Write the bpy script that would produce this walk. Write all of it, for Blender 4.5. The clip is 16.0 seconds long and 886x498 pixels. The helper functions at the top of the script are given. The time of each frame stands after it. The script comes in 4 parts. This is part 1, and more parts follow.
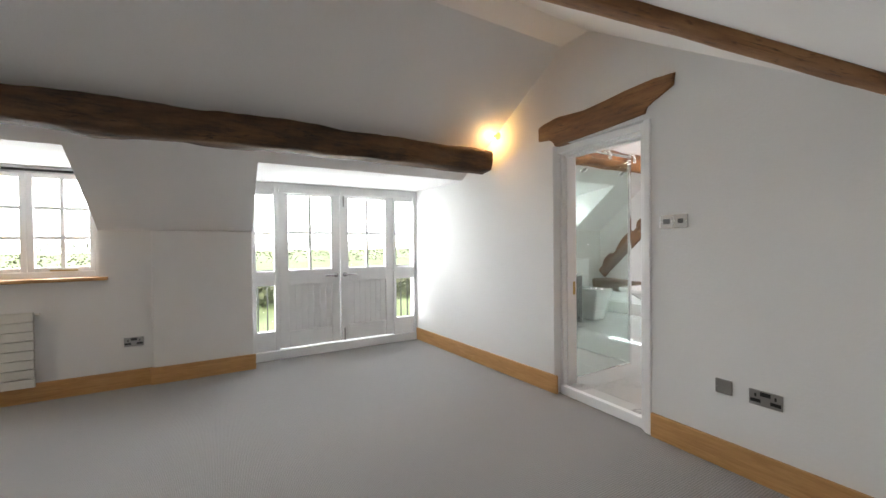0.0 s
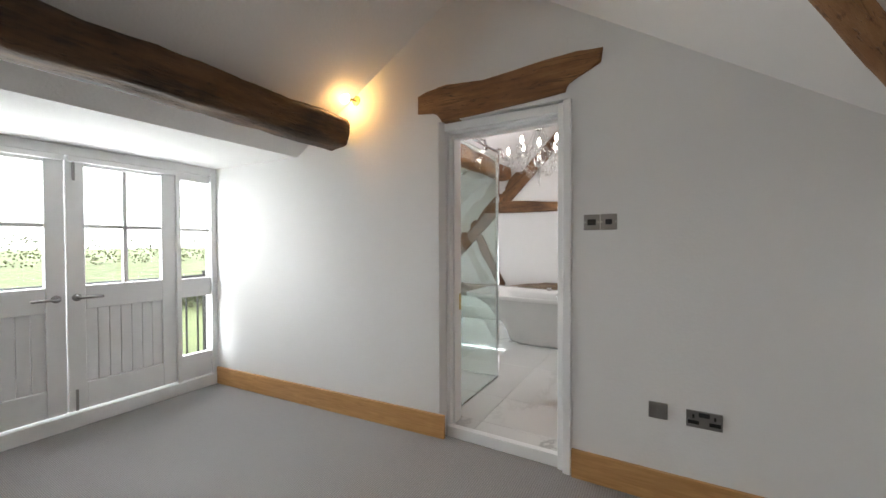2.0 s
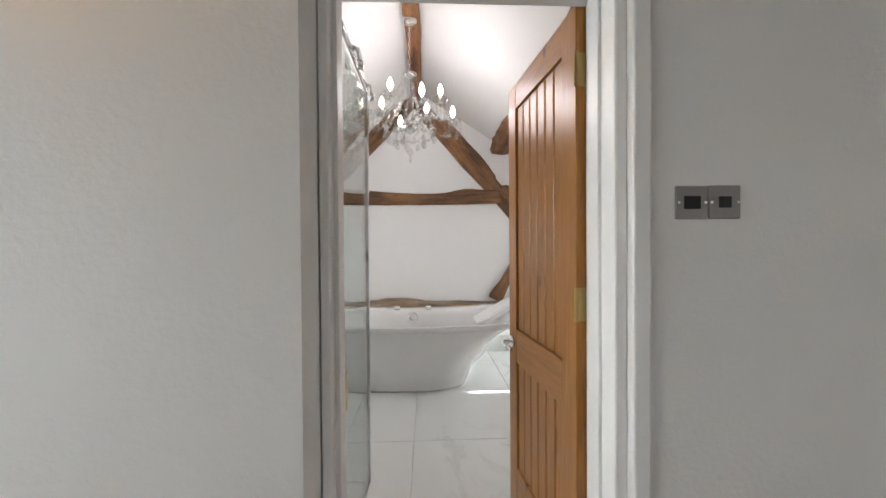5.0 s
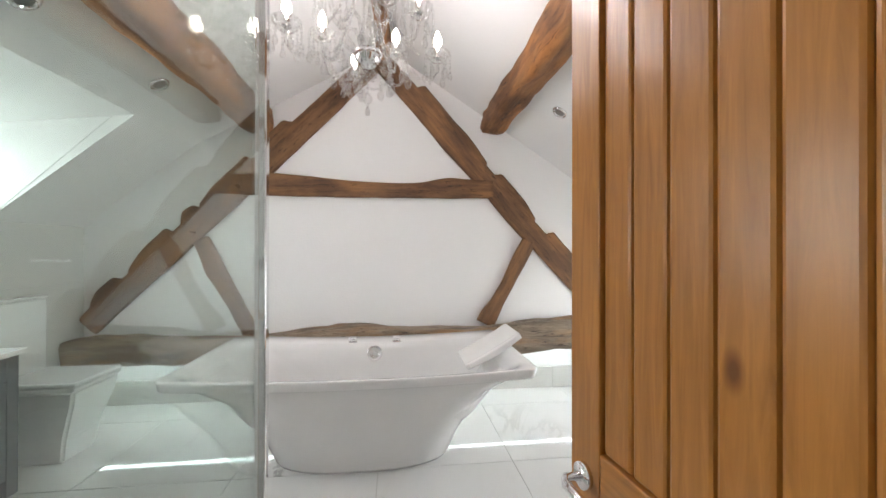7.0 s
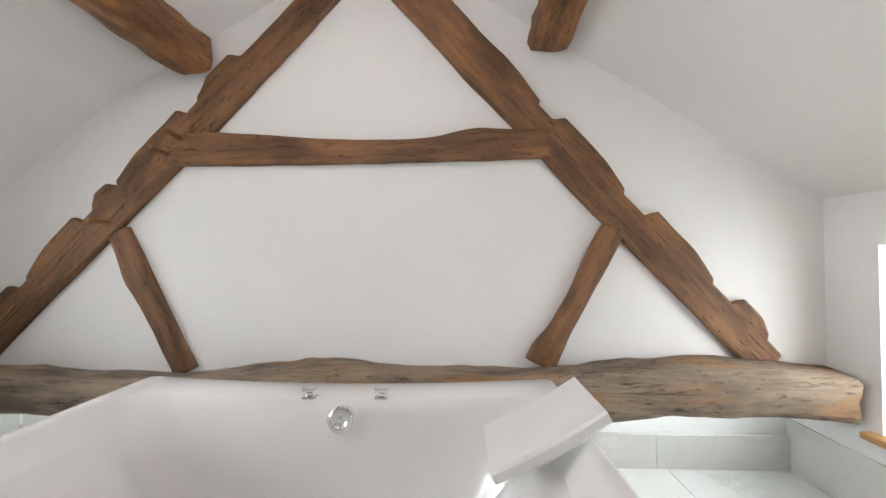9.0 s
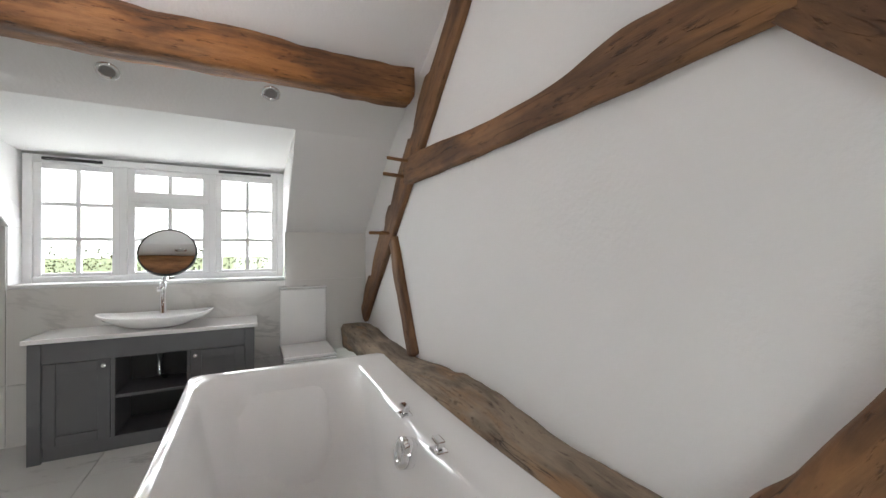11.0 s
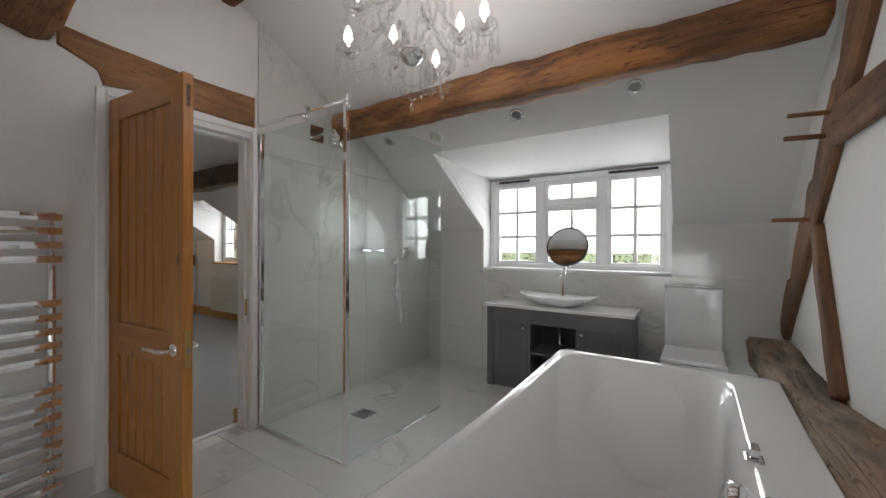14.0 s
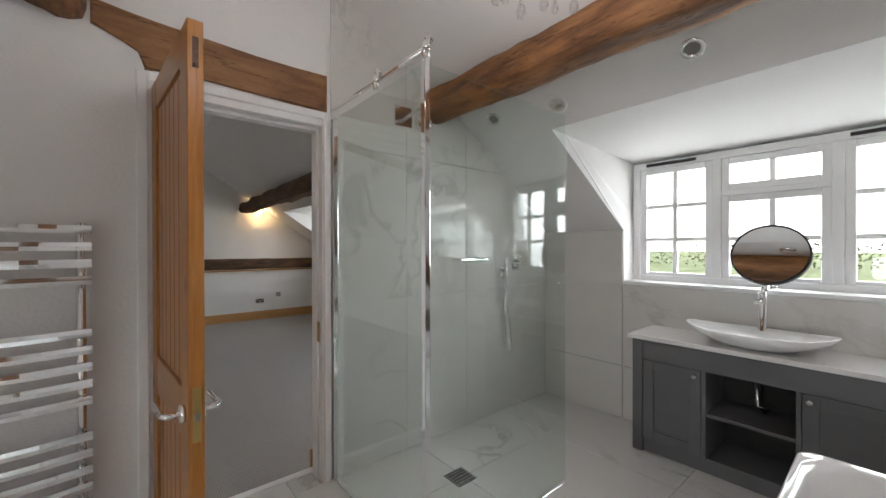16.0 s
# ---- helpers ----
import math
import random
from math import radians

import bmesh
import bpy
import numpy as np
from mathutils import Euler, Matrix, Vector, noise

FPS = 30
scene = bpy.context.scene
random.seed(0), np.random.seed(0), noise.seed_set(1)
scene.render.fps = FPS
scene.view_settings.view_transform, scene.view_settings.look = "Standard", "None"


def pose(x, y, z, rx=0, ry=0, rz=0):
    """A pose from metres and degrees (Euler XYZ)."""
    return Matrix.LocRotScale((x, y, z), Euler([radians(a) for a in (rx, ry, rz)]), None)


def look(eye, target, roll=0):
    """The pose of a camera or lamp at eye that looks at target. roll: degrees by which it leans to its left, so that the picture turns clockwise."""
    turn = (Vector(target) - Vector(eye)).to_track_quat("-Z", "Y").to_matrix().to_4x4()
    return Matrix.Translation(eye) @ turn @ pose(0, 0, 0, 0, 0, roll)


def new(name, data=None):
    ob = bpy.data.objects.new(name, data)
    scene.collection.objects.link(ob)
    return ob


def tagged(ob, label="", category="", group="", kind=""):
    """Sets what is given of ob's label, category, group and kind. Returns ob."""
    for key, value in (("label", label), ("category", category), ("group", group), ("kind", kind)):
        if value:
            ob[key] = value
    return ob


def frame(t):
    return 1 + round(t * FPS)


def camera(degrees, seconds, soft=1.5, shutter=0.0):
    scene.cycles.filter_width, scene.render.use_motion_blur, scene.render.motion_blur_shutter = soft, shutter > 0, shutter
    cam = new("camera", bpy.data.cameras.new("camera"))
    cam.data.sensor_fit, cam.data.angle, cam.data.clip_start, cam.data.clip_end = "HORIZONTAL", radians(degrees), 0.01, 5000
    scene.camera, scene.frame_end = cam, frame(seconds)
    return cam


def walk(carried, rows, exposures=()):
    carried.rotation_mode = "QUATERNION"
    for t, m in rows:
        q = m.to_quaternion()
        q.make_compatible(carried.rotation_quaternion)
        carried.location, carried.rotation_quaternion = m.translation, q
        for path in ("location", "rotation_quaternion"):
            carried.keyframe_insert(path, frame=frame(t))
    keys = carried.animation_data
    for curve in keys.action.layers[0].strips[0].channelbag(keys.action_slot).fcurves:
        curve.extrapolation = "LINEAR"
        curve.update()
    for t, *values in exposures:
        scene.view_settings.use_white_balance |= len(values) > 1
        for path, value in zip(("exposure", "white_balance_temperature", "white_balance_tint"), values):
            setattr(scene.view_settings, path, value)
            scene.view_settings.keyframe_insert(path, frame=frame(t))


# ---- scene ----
cam = camera(98.7, 16.0)
PATH = [
    (0, (2.818, -2.405, 1.259), (1.09, -1.398, 1.233), -0.6),
    (0.5, (2.606, -2.369, 1.264), (1.061, -1.099, 1.234), -0.5),
    (1, (2.349, -2.294, 1.258), (1.001, -0.817, 1.231), -0.4),
    (1.5, (2.099, -2.22, 1.275), (0.917, -0.607, 1.246), -0.2),
    (2, (1.794, -2.143, 1.28), (0.797, -0.41, 1.246), -0.2),
    (2.5, (1.573, -2.037, 1.283), (0.753, -0.213, 1.254), -0.0),
    (3, (1.323, -1.852, 1.292), (0.717, 0.054, 1.263), 0.0),
    (3.5, (1.111, -1.679, 1.278), (0.696, 0.277, 1.258), 0.1),
    (4, (0.947, -1.472, 1.286), (0.741, 0.517, 1.266), 0.0),
    (4.5, (0.859, -1.198, 1.28), (0.816, 0.802, 1.257), 0.0),
    (4.7, (0.83, -1.077, 1.282), (0.845, 0.923, 1.258), -0.2),
    (6.8, (0.816, -0.02, 1.297), (1.057, 1.968, 1.297), 0.1),
    (7, (0.841, 0.094, 1.293), (1.082, 2.082, 1.299), 0.1),
    (7.5, (0.907, 0.38, 1.278), (1.144, 2.369, 1.3), 0.0),
    (8, (0.972, 0.654, 1.246), (1.209, 2.643, 1.28), -0.1),
    (8.2, (0.998, 0.764, 1.234), (1.235, 2.753, 1.269), -0.1),
    (10.3, (1.629, 1.966, 1.262), (0.313, 3.472, 1.284), -0.7),
    (10.5, (1.718, 2.063, 1.278), (0.233, 3.403, 1.289), -0.7),
    (11, (1.94, 2.262, 1.288), (0.152, 3.158, 1.301), -0.2),
    (11.5, (1.995, 2.438, 1.279), (0.046, 2.888, 1.285), -0.1),
    (12, (2.009, 2.63, 1.232), (0.009, 2.605, 1.241), 0.2),
    (12.5, (2.04, 2.784, 1.179), (0.077, 2.404, 1.192), 0.2),
    (13, (2.045, 2.797, 1.176), (0.16, 2.13, 1.181), 0.3),
    (13.5, (2.028, 2.734, 1.207), (0.235, 1.849, 1.21), 0.2),
    (14, (1.976, 2.647, 1.268), (0.308, 1.544, 1.265), 0.2),
    (14.5, (1.869, 2.55, 1.311), (0.305, 1.303, 1.304), 0.2),
    (15, (1.727, 2.428, 1.331), (0.24, 1.09, 1.326), 0.1),
    (15.5, (1.576, 2.317, 1.336), (0.17, 0.895, 1.327), 0.1),
    (16, (1.392, 2.198, 1.333), (0.116, 0.658, 1.324), -0.1),
]
walk(cam, [(t, look(eye, target, roll)) for t, eye, target, roll in PATH], [(0, 0.46), (2, 0.22), (3.5, 0.0), (4.5, 0.1), (7, 0.4), (8.2, 0.45), (10.5, -0.04), (12.5, -0.38), (14, -0.6), (16, -0.35)])

# ---- light ----
world = bpy.data.worlds.new("world")
scene.world = world
world.use_nodes = True
wn = world.node_tree
sky = wn.nodes.new("ShaderNodeTexSky")
sky.sky_type, sky.sun_disc = "NISHITA", False
sky.sun_elevation, sky.sun_rotation, sky.dust_density = radians(42), radians(173), 4.0
wn.links.new(sky.outputs[0], wn.nodes["Background"].inputs[0])
wn.nodes["Background"].inputs[1].default_value = 0.15


def lamp(name, kind, energy, matrix, color=(1, 1, 1), **more):
    data = bpy.data.lights.new(name, kind)
    data.energy, data.color = energy, color
    if kind == "AREA":
        data.shape, data.size, data.size_y = "RECTANGLE", more["sx"], more["sy"]
    elif kind == "SUN":
        data.angle = more["angle"]
    else:
        data.shadow_soft_size = more["soft"]
    ob = new(name, data)
    ob.matrix_world = matrix
    return ob


lamp("sun", "SUN", 2.6, look((1, -8, 7.2), (0, 0, 0)), (1, 0.96, 0.9), angle=radians(12))
DAY = (0.93, 0.97, 1.0)
lamp("daylight_french_doors", "AREA", 70, look((-1.95, -1.15, 1.1), (0, -1.15, 0.9)), DAY, sx=1.7, sy=1.6)
lamp("daylight_bedroom_window", "AREA", 34, look((-1.9, -4.0, 1.5), (0, -4.0, 1.2)), DAY, sx=1.1, sy=0.85)
lamp("daylight_bathroom_window", "AREA", 40, look((-1.85, 1.7, 1.5), (0, 1.7, 1.2)), DAY, sx=1.5, sy=0.8)
lamp("daylight_east_window", "AREA", 26, look((3.34, 2.39, 0.87), (0, 2.39, 0.72)), DAY, sx=0.95, sy=0.7)
lamp("wall_light_glow", "POINT", 9, pose(-0.17, -0.13, 2.31), (1, 0.55, 0.18), soft=0.03)
lamp("far_wall_light_glow", "POINT", 6, pose(-0.5, -5.33, 1.97), (1, 0.62, 0.25), soft=0.03)
for k in range(4):
    a = 2 * math.pi * (2 * k + 0.35) / 8
    lamp("chandelier_glow", "POINT", 3.4, pose(0.722 + 0.305 * math.cos(a), 1.66 + 0.305 * math.sin(a), 2.21), (1, 0.95, 0.99), soft=0.018)

# ---- materials ----


class Nodes:
    def __init__(self, name):
        self.m = bpy.data.materials.new(name)
        self.m.use_nodes = True
        self.t = self.m.node_tree
        self.b = self.t.nodes["Principled BSDF"]

    def add(self, kind, **props):
        n = self.t.nodes.new("ShaderNode" + kind)
        for k, v in props.items():
            n.inputs[k.replace("_", " ")].default_value = v
        return n

    def link(self, a, b):
        self.t.links.new(a, b)

    def coords(self, scale, which="Object", spread=False):
        c = self.add("TexCoord")
        mp = self.add("Mapping")
        mp.inputs["Scale"].default_value = scale
        out = c.outputs[which]
        if spread:
            info, mul, vadd = self.add("ObjectInfo"), self.add("VectorMath"), self.add("VectorMath")
            mul.operation, vadd.operation = "MULTIPLY", "ADD"
            mul.inputs[1].default_value = (31, 17, 23)
            self.link(info.outputs["Random"], mul.inputs[0])
            self.link(out, vadd.inputs[0])
            self.link(mul.outputs[0], vadd.inputs[1])
            out = vadd.outputs[0]
        self.link(out, mp.inputs[0])
        return mp.outputs[0]

    def noise(self, vec, scale, detail=4, rough=0.55, distort=0.0):
        n = self.add("TexNoise", Scale=scale, Detail=detail, Roughness=rough, Distortion=distort)
        self.link(vec, n.inputs["Vector"])
        return n.outputs["Fac"]

    def ramp(self, fac, stops):
        r = self.add("ValToRGB")
        e = r.color_ramp.elements
        while len(e) < len(stops):
            e.new(0.5)
        for el, (p, c) in zip(e, stops):
            el.position, el.color = p, (*c, 1)
        self.link(fac, r.inputs[0])
        return r.outputs[0]

    def mix(self, fac, a, b, mode="MIX"):
        n = self.add("Mix")
        n.data_type, n.blend_type = "RGBA", mode
        for sock, v in ((n.inputs[0], fac), (n.inputs[6], a), (n.inputs[7], b)):
            if hasattr(v, "is_linked"):
                self.link(v, sock)
            else:
                sock.default_value = v if not isinstance(v, tuple) else (*v, 1)
        return n.outputs[2]

    def bump(self, fac, strength, distance=0.01):
        n = self.add("Bump", Strength=strength, Distance=distance)
        self.link(fac, n.inputs["Height"])
        self.link(n.outputs[0], self.b.inputs["Normal"])

    def color(self, out):
        self.link(out, self.b.inputs["Base Color"])


def plain(name, color, rough=0.5, metal=0.0, vary=0.06, bump=0.0, scale=6.0, coat=0.0):
    k = Nodes(name)
    v = k.coords((1, 1, 1))
    f = k.noise(v, scale)
    lo = tuple(c * (1 - vary) for c in color)
    hi = tuple(min(1, c * (1 + vary)) for c in color)
    k.color(k.ramp(f, [(0.3, lo), (0.7, hi)]))
    k.b.inputs["Roughness"].default_value, k.b.inputs["Metallic"].default_value = rough, metal
    k.b.inputs["Coat Weight"].default_value = coat
    if bump:
        k.bump(k.noise(v, scale * 12), bump, 0.004)
    return k.m


def plaster(name, color):
    k = Nodes(name)
    v = k.coords((1, 1, 1))
    big, fine = k.noise(v, 1.3, 3), k.noise(v, 60, 3)
    k.color(k.ramp(big, [(0.3, tuple(c * 0.965 for c in color)), (0.7, color)]))
    k.b.inputs["Roughness"].default_value = 0.75
    k.bump(k.mix(0.25, big, fine), 0.3, 0.02)
    return k.m


def timber(name, dark, mid, light, rough=0.7, relief=0.7, ochre=None):
    """Old oak: long grain, broad colour patches, paler hewn facets, dark pits and drying splits."""
    k = Nodes(name)
    grain = k.noise(k.coords((0.9, 9, 9), spread=True), 4.0, 8, 0.65, 0.6)
    patch = k.ramp(k.noise(k.coords((1.3, 4, 4), spread=True), 1.7, 5, 0.62), [(0.4, (0, 0, 0)), (0.6, (1, 1, 1))])
    base = k.mix(patch, k.ramp(grain, [(0.3, dark), (0.7, mid)]), k.ramp(grain, [(0.25, mid), (0.75, light)]))
    if ochre:
        warm = k.ramp(k.noise(k.coords((0.8, 3, 3), spread=True), 2.3, 4, 0.55), [(0.53, (0, 0, 0)), (0.66, (0.8, 0.8, 0.8))])
        base = k.mix(warm, base, k.ramp(grain, [(0.25, tuple(c * 0.55 for c in ochre)), (0.7, ochre)]))
    cracks = k.noise(k.coords((0.5, 10, 10), spread=True), 2.0, 3, 0.5, 0.3)
    split = k.ramp(cracks, [(0.488, (1, 1, 1)), (0.5, (0.1, 0.075, 0.06)), (0.512, (1, 1, 1))])
    where = k.ramp(k.noise(k.coords((1, 2, 2), spread=True), 2.6, 2), [(0.48, (0, 0, 0)), (0.58, (0.85, 0.85, 0.85))])
    col = k.mix(where, base, k.mix(1.0, base, split, "MULTIPLY"))
    pits = k.ramp(k.noise(k.coords((3, 12, 12), spread=True), 5.0, 3, 0.6), [(0.3, (0.3, 0.25, 0.22)), (0.4, (1, 1, 1))])
    k.color(k.mix(0.75, col, pits, "MULTIPLY"))
    k.b.inputs["Roughness"].default_value = rough
    k.bump(k.mix(0.5, grain, k.mix(where, pits, split)), relief, 0.012)
    return k.m


def joinery(name, a, b, rough=0.45, stretch=(9, 9, 0.7), knots=True):
    k = Nodes(name)
    g = k.noise(k.coords(stretch, spread=True), 5, 6, 0.6, 1.2)
    col = k.ramp(g, [(0.3, a), (0.7, b)])
    if knots:
        vor = k.add("TexVoronoi", Scale=2.6)
        k.link(k.coords((1.6, 1.6, 0.8), spread=True), vor.inputs["Vector"])
        col = k.mix(0.8, col, k.ramp(vor.outputs["Distance"], [(0.03, (0.2, 0.1, 0.06)), (0.075, (1, 1, 1))]), "MULTIPLY")
    k.color(col)
    k.b.inputs["Roughness"].default_value = rough
    k.bump(g, 0.12, 0.003)
    return k.m


def marble(name, rough, base=(0.72, 0.71, 0.69), vein=(0.38, 0.37, 0.36), scale=1.0):
    k = Nodes(name)
    v = k.coords((1 * scale, 0.55 * scale, 0.8 * scale), spread=True)
    n1 = k.noise(v, 1.5, 7, 0.6, 0.9)
    n2 = k.noise(v, 0.9, 3, 0.5)
    thin = k.ramp(n1, [(0.475, (0, 0, 0)), (0.498, (1, 1, 1)), (0.52, (0, 0, 0))])
    mask = k.ramp(n2, [(0.47, (0, 0, 0)), (0.66, (0.95, 0.95, 0.95))])
    veins = k.mix(1.0, thin, mask, "MULTIPLY")
    cloud = k.ramp(k.noise(v, 2.2, 5), [(0.3, tuple(c * 0.93 for c in base)), (0.7, base)])
    k.color(k.mix(veins, cloud, vein))
    k.b.inputs["Roughness"].default_value = rough
    return k.m


def carpet_mat():
    k = Nodes("loop_carpet")
    w = k.add("TexWave", Scale=26.0, Distortion=1.5, Detail=2.0)
    w.bands_direction = "X"
    k.link(k.coords((1, 1, 1)), w.inputs["Vector"])
    w2 = k.add("TexWave", Scale=40.0, Distortion=2.5, Detail=2.0)
    w2.bands_direction = "Y"
    k.link(k.coords((1, 1, 1)), w2.inputs["Vector"])
    weave = k.mix(0.5, w.outputs["Fac"], w2.outputs["Fac"])
    speck = k.noise(k.coords((1, 1, 1)), 140, 3)
    worn = k.noise(k.coords((1, 1, 1)), 1.1, 3)
    c = k.mix(worn, k.ramp(weave, [(0.2, (0.27, 0.26, 0.255)), (0.8, (0.41, 0.4, 0.39))]), k.ramp(weave, [(0.2, (0.31, 0.3, 0.295)), (0.8, (0.44, 0.43, 0.42))]))
    k.color(k.mix(0.5, c, k.ramp(speck, [(0.3, (0.72, 0.72, 0.72)), (0.7, (1, 1, 1))]), "MULTIPLY"))
    k.b.inputs["Roughness"].default_value = 0.95
    k.bump(k.mix(0.4, weave, speck), 0.8, 0.006)
    return k.m


def glass_mat(name, tint=(1, 1, 1), ior=1.45):
    k = Nodes(name)
    clear, shine, edge, both = k.add("BsdfTransparent"), k.add("BsdfGlossy"), k.add("LayerWeight", Blend=0.5), k.add("MixShader")
    power, scale = k.add("Math"), k.add("Math")
    power.operation, scale.operation = "POWER", "MULTIPLY_ADD"
    power.inputs[1].default_value = 4.0
    base = ((ior - 1) / (ior + 1)) ** 2
    scale.inputs[1].default_value, scale.inputs[2].default_value = 1 - base, base
    clear.inputs[0].default_value = (*tint, 1)
    shine.inputs["Roughness"].default_value = 0.0
    k.link(edge.outputs["Facing"], power.inputs[0])
    k.link(power.outputs[0], scale.inputs[0])
    k.link(scale.outputs[0], both.inputs[0])
    k.link(clear.outputs[0], both.inputs[1])
    k.link(shine.outputs[0], both.inputs[2])
    k.link(both.outputs[0], k.t.nodes["Material Output"].inputs[0])
    return k.m


def glow(name, color, strength):
    k = Nodes(name)
    k.b.inputs["Emission Color"].default_value = (*color, 1)
    k.b.inputs["Emission Strength"].default_value = strength
    k.b.inputs["Base Color"].default_value = (*color, 1)
    return k.m


M_WALL = plaster("white_plaster", (0.80, 0.79, 0.78))
M_CEIL = plaster("ceiling_plaster", (0.79, 0.775, 0.765))
M_PAINT = plain("white_gloss_paint", (0.83, 0.83, 0.83), 0.42, vary=0.025)
M_OAK = joinery("oak_skirting", (0.42, 0.215, 0.075), (0.58, 0.33, 0.13), 0.42, (0.7, 9, 9), knots=False)
M_OAK_Y = joinery("oak_sill", (0.42, 0.215, 0.075), (0.58, 0.33, 0.13), 0.42, (9, 0.7, 9), knots=False)
M_PINE = joinery("varnished_pine", (0.31, 0.118, 0.02), (0.47, 0.2, 0.042), 0.3)
M_PINE_H = joinery("varnished_pine_rail", (0.31, 0.118, 0.02), (0.47, 0.2, 0.042), 0.3, (0.7, 9, 9))
M_BEAM = timber("old_oak_beam", (0.07, 0.028, 0.012), (0.19, 0.08, 0.03), (0.36, 0.17, 0.065), relief=1.0, ochre=(0.5, 0.2, 0.055))
M_TRUSS = timber("truss_oak", (0.065, 0.03, 0.015), (0.16, 0.075, 0.033), (0.29, 0.15, 0.065), relief=1.0, ochre=(0.34, 0.16, 0.06))
M_BEAM_D = timber("dark_oak_beam", (0.02, 0.011, 0.006), (0.075, 0.038, 0.018), (0.17, 0.085, 0.036), relief=1.0, ochre=(0.22, 0.11, 0.04))
M_BEAM_G = timber("grey_oak_sill_beam", (0.085, 0.06, 0.042), (0.22, 0.17, 0.125), (0.36, 0.28, 0.2), 0.85, 1.0, (0.36, 0.2, 0.09))
M_LINTEL = timber("oak_lintel", (0.13, 0.055, 0.02), (0.25, 0.115, 0.043), (0.37, 0.19, 0.08), 0.6)
M_MARBLE_F = marble("marble_floor_tile", 0.06)
M_MARBLE_W = marble("marble_wall_tile", 0.13, (0.67, 0.655, 0.625), (0.47, 0.46, 0.44))
M_GROUT = plain("grout", (0.52, 0.50, 0.47), 0.8)
M_CARPET = carpet_mat()
M_CHROME = plain("chrome", (0.86, 0.86, 0.87), 0.06, 1.0, vary=0.02)
M_STEEL = plain("brushed_steel", (0.34, 0.33, 0.32), 0.36, 1.0, vary=0.06)
M_BLACK = plain("black_plastic", (0.015, 0.015, 0.016), 0.4)
M_BRASS = plain("aged_brass", (0.50, 0.36, 0.14), 0.35, 1.0)
M_ACRYLIC = plain("white_acrylic", (0.84, 0.83, 0.82), 0.06, vary=0.01, coat=0.6)
M_CERAMIC = plain("white_ceramic", (0.85, 0.85, 0.84), 0.08, vary=0.01, coat=0.5)
M_GREY = plain("grey_cabinet_paint", (0.125, 0.125, 0.13), 0.45, vary=0.05, bump=0.04)
# near-black stand-in for the shade deep in the vanity's open bay
M_BAY_SHADE = plain("cabinet_bay_shade", (0.035, 0.033, 0.032), 0.6)
M_STONE = plain("white_stone_top", (0.82, 0.81, 0.80), 0.15, vary=0.02)
M_GLASS = glass_mat("clear_glass")
M_SHOWER = glass_mat("shower_glass", (0.94, 0.975, 0.96))
M_CRYSTAL = glass_mat("crystal", (0.98, 0.98, 0.98), 2.2)
M_MIRROR = plain("mirror_glass", (0.9, 0.9, 0.9), 0.0, 1.0, vary=0.0)
M_BULB = glow("lit_bulb", (1, 0.9, 0.78), 14)
M_WARM = glow("lit_warm_bulb", (1, 0.72, 0.38), 16)
M_LED = glow("led_strip", (0.88, 0.99, 1.0), 15)
M_RAD = plain("cream_radiator_paint", (0.72, 0.70, 0.65), 0.35, vary=0.03)
M_GRASS = plain("grass", (0.22, 0.27, 0.12), 0.9, vary=0.35, scale=0.3)
M_LEAF = plain("hedge_leaves", (0.1, 0.11, 0.055), 0.8, vary=0.4, scale=2.0)
M_IRON = plain("black_iron", (0.02, 0.02, 0.02), 0.5)

# ---- mesh helpers ----


def mesh_of(name, bm, material, smooth=False):
    me = bpy.data.meshes.new(name)
    bmesh.ops.recalc_face_normals(bm, faces=bm.faces)
    bm.to_mesh(me)
    bm.free()
    me.materials.append(material)
    if smooth:
        me.polygons.foreach_set("use_smooth", [True] * len(me.polygons))
    return me


def thing(name, label="", category="", group="", kind="", matrix=None):
    ob = new(name)
    ob.empty_display_size = 0.1
    if matrix is not None:
        ob.matrix_world = matrix
    return tagged(ob, label, category, group, kind)


def part(name, bm, material, parent=None, label="", matrix=None, smooth=False):
    ob = new(name, mesh_of(name, bm, material, smooth))
    ob.parent = parent
    if matrix is not None:
        ob.matrix_local = matrix
    return tagged(ob, label)


def solid(name, bm, material, label="", category="", kind="", smooth=False, group=""):
    return tagged(part(name, bm, material, None, "", None, smooth), label, category, group, kind)


def box(bm, x0, x1, y0, y1, z0, z1, bevel=0.0):
    m = Matrix.LocRotScale(((x0 + x1) / 2, (y0 + y1) / 2, (z0 + z1) / 2), None, (abs(x1 - x0), abs(y1 - y0), abs(z1 - z0)))
    made = bmesh.ops.create_cube(bm, size=1.0, matrix=m)
    if bevel:
        edges = {e for v in made["verts"] for e in v.link_edges}
        bmesh.ops.bevel(bm, geom=list(edges), offset=bevel, segments=2, profile=0.5, affect="EDGES")
    return bm


def boxes(*rows, bevel=0.0):
    bm = bmesh.new()
    for r in rows:
        box(bm, *r, bevel=bevel)
    return bm


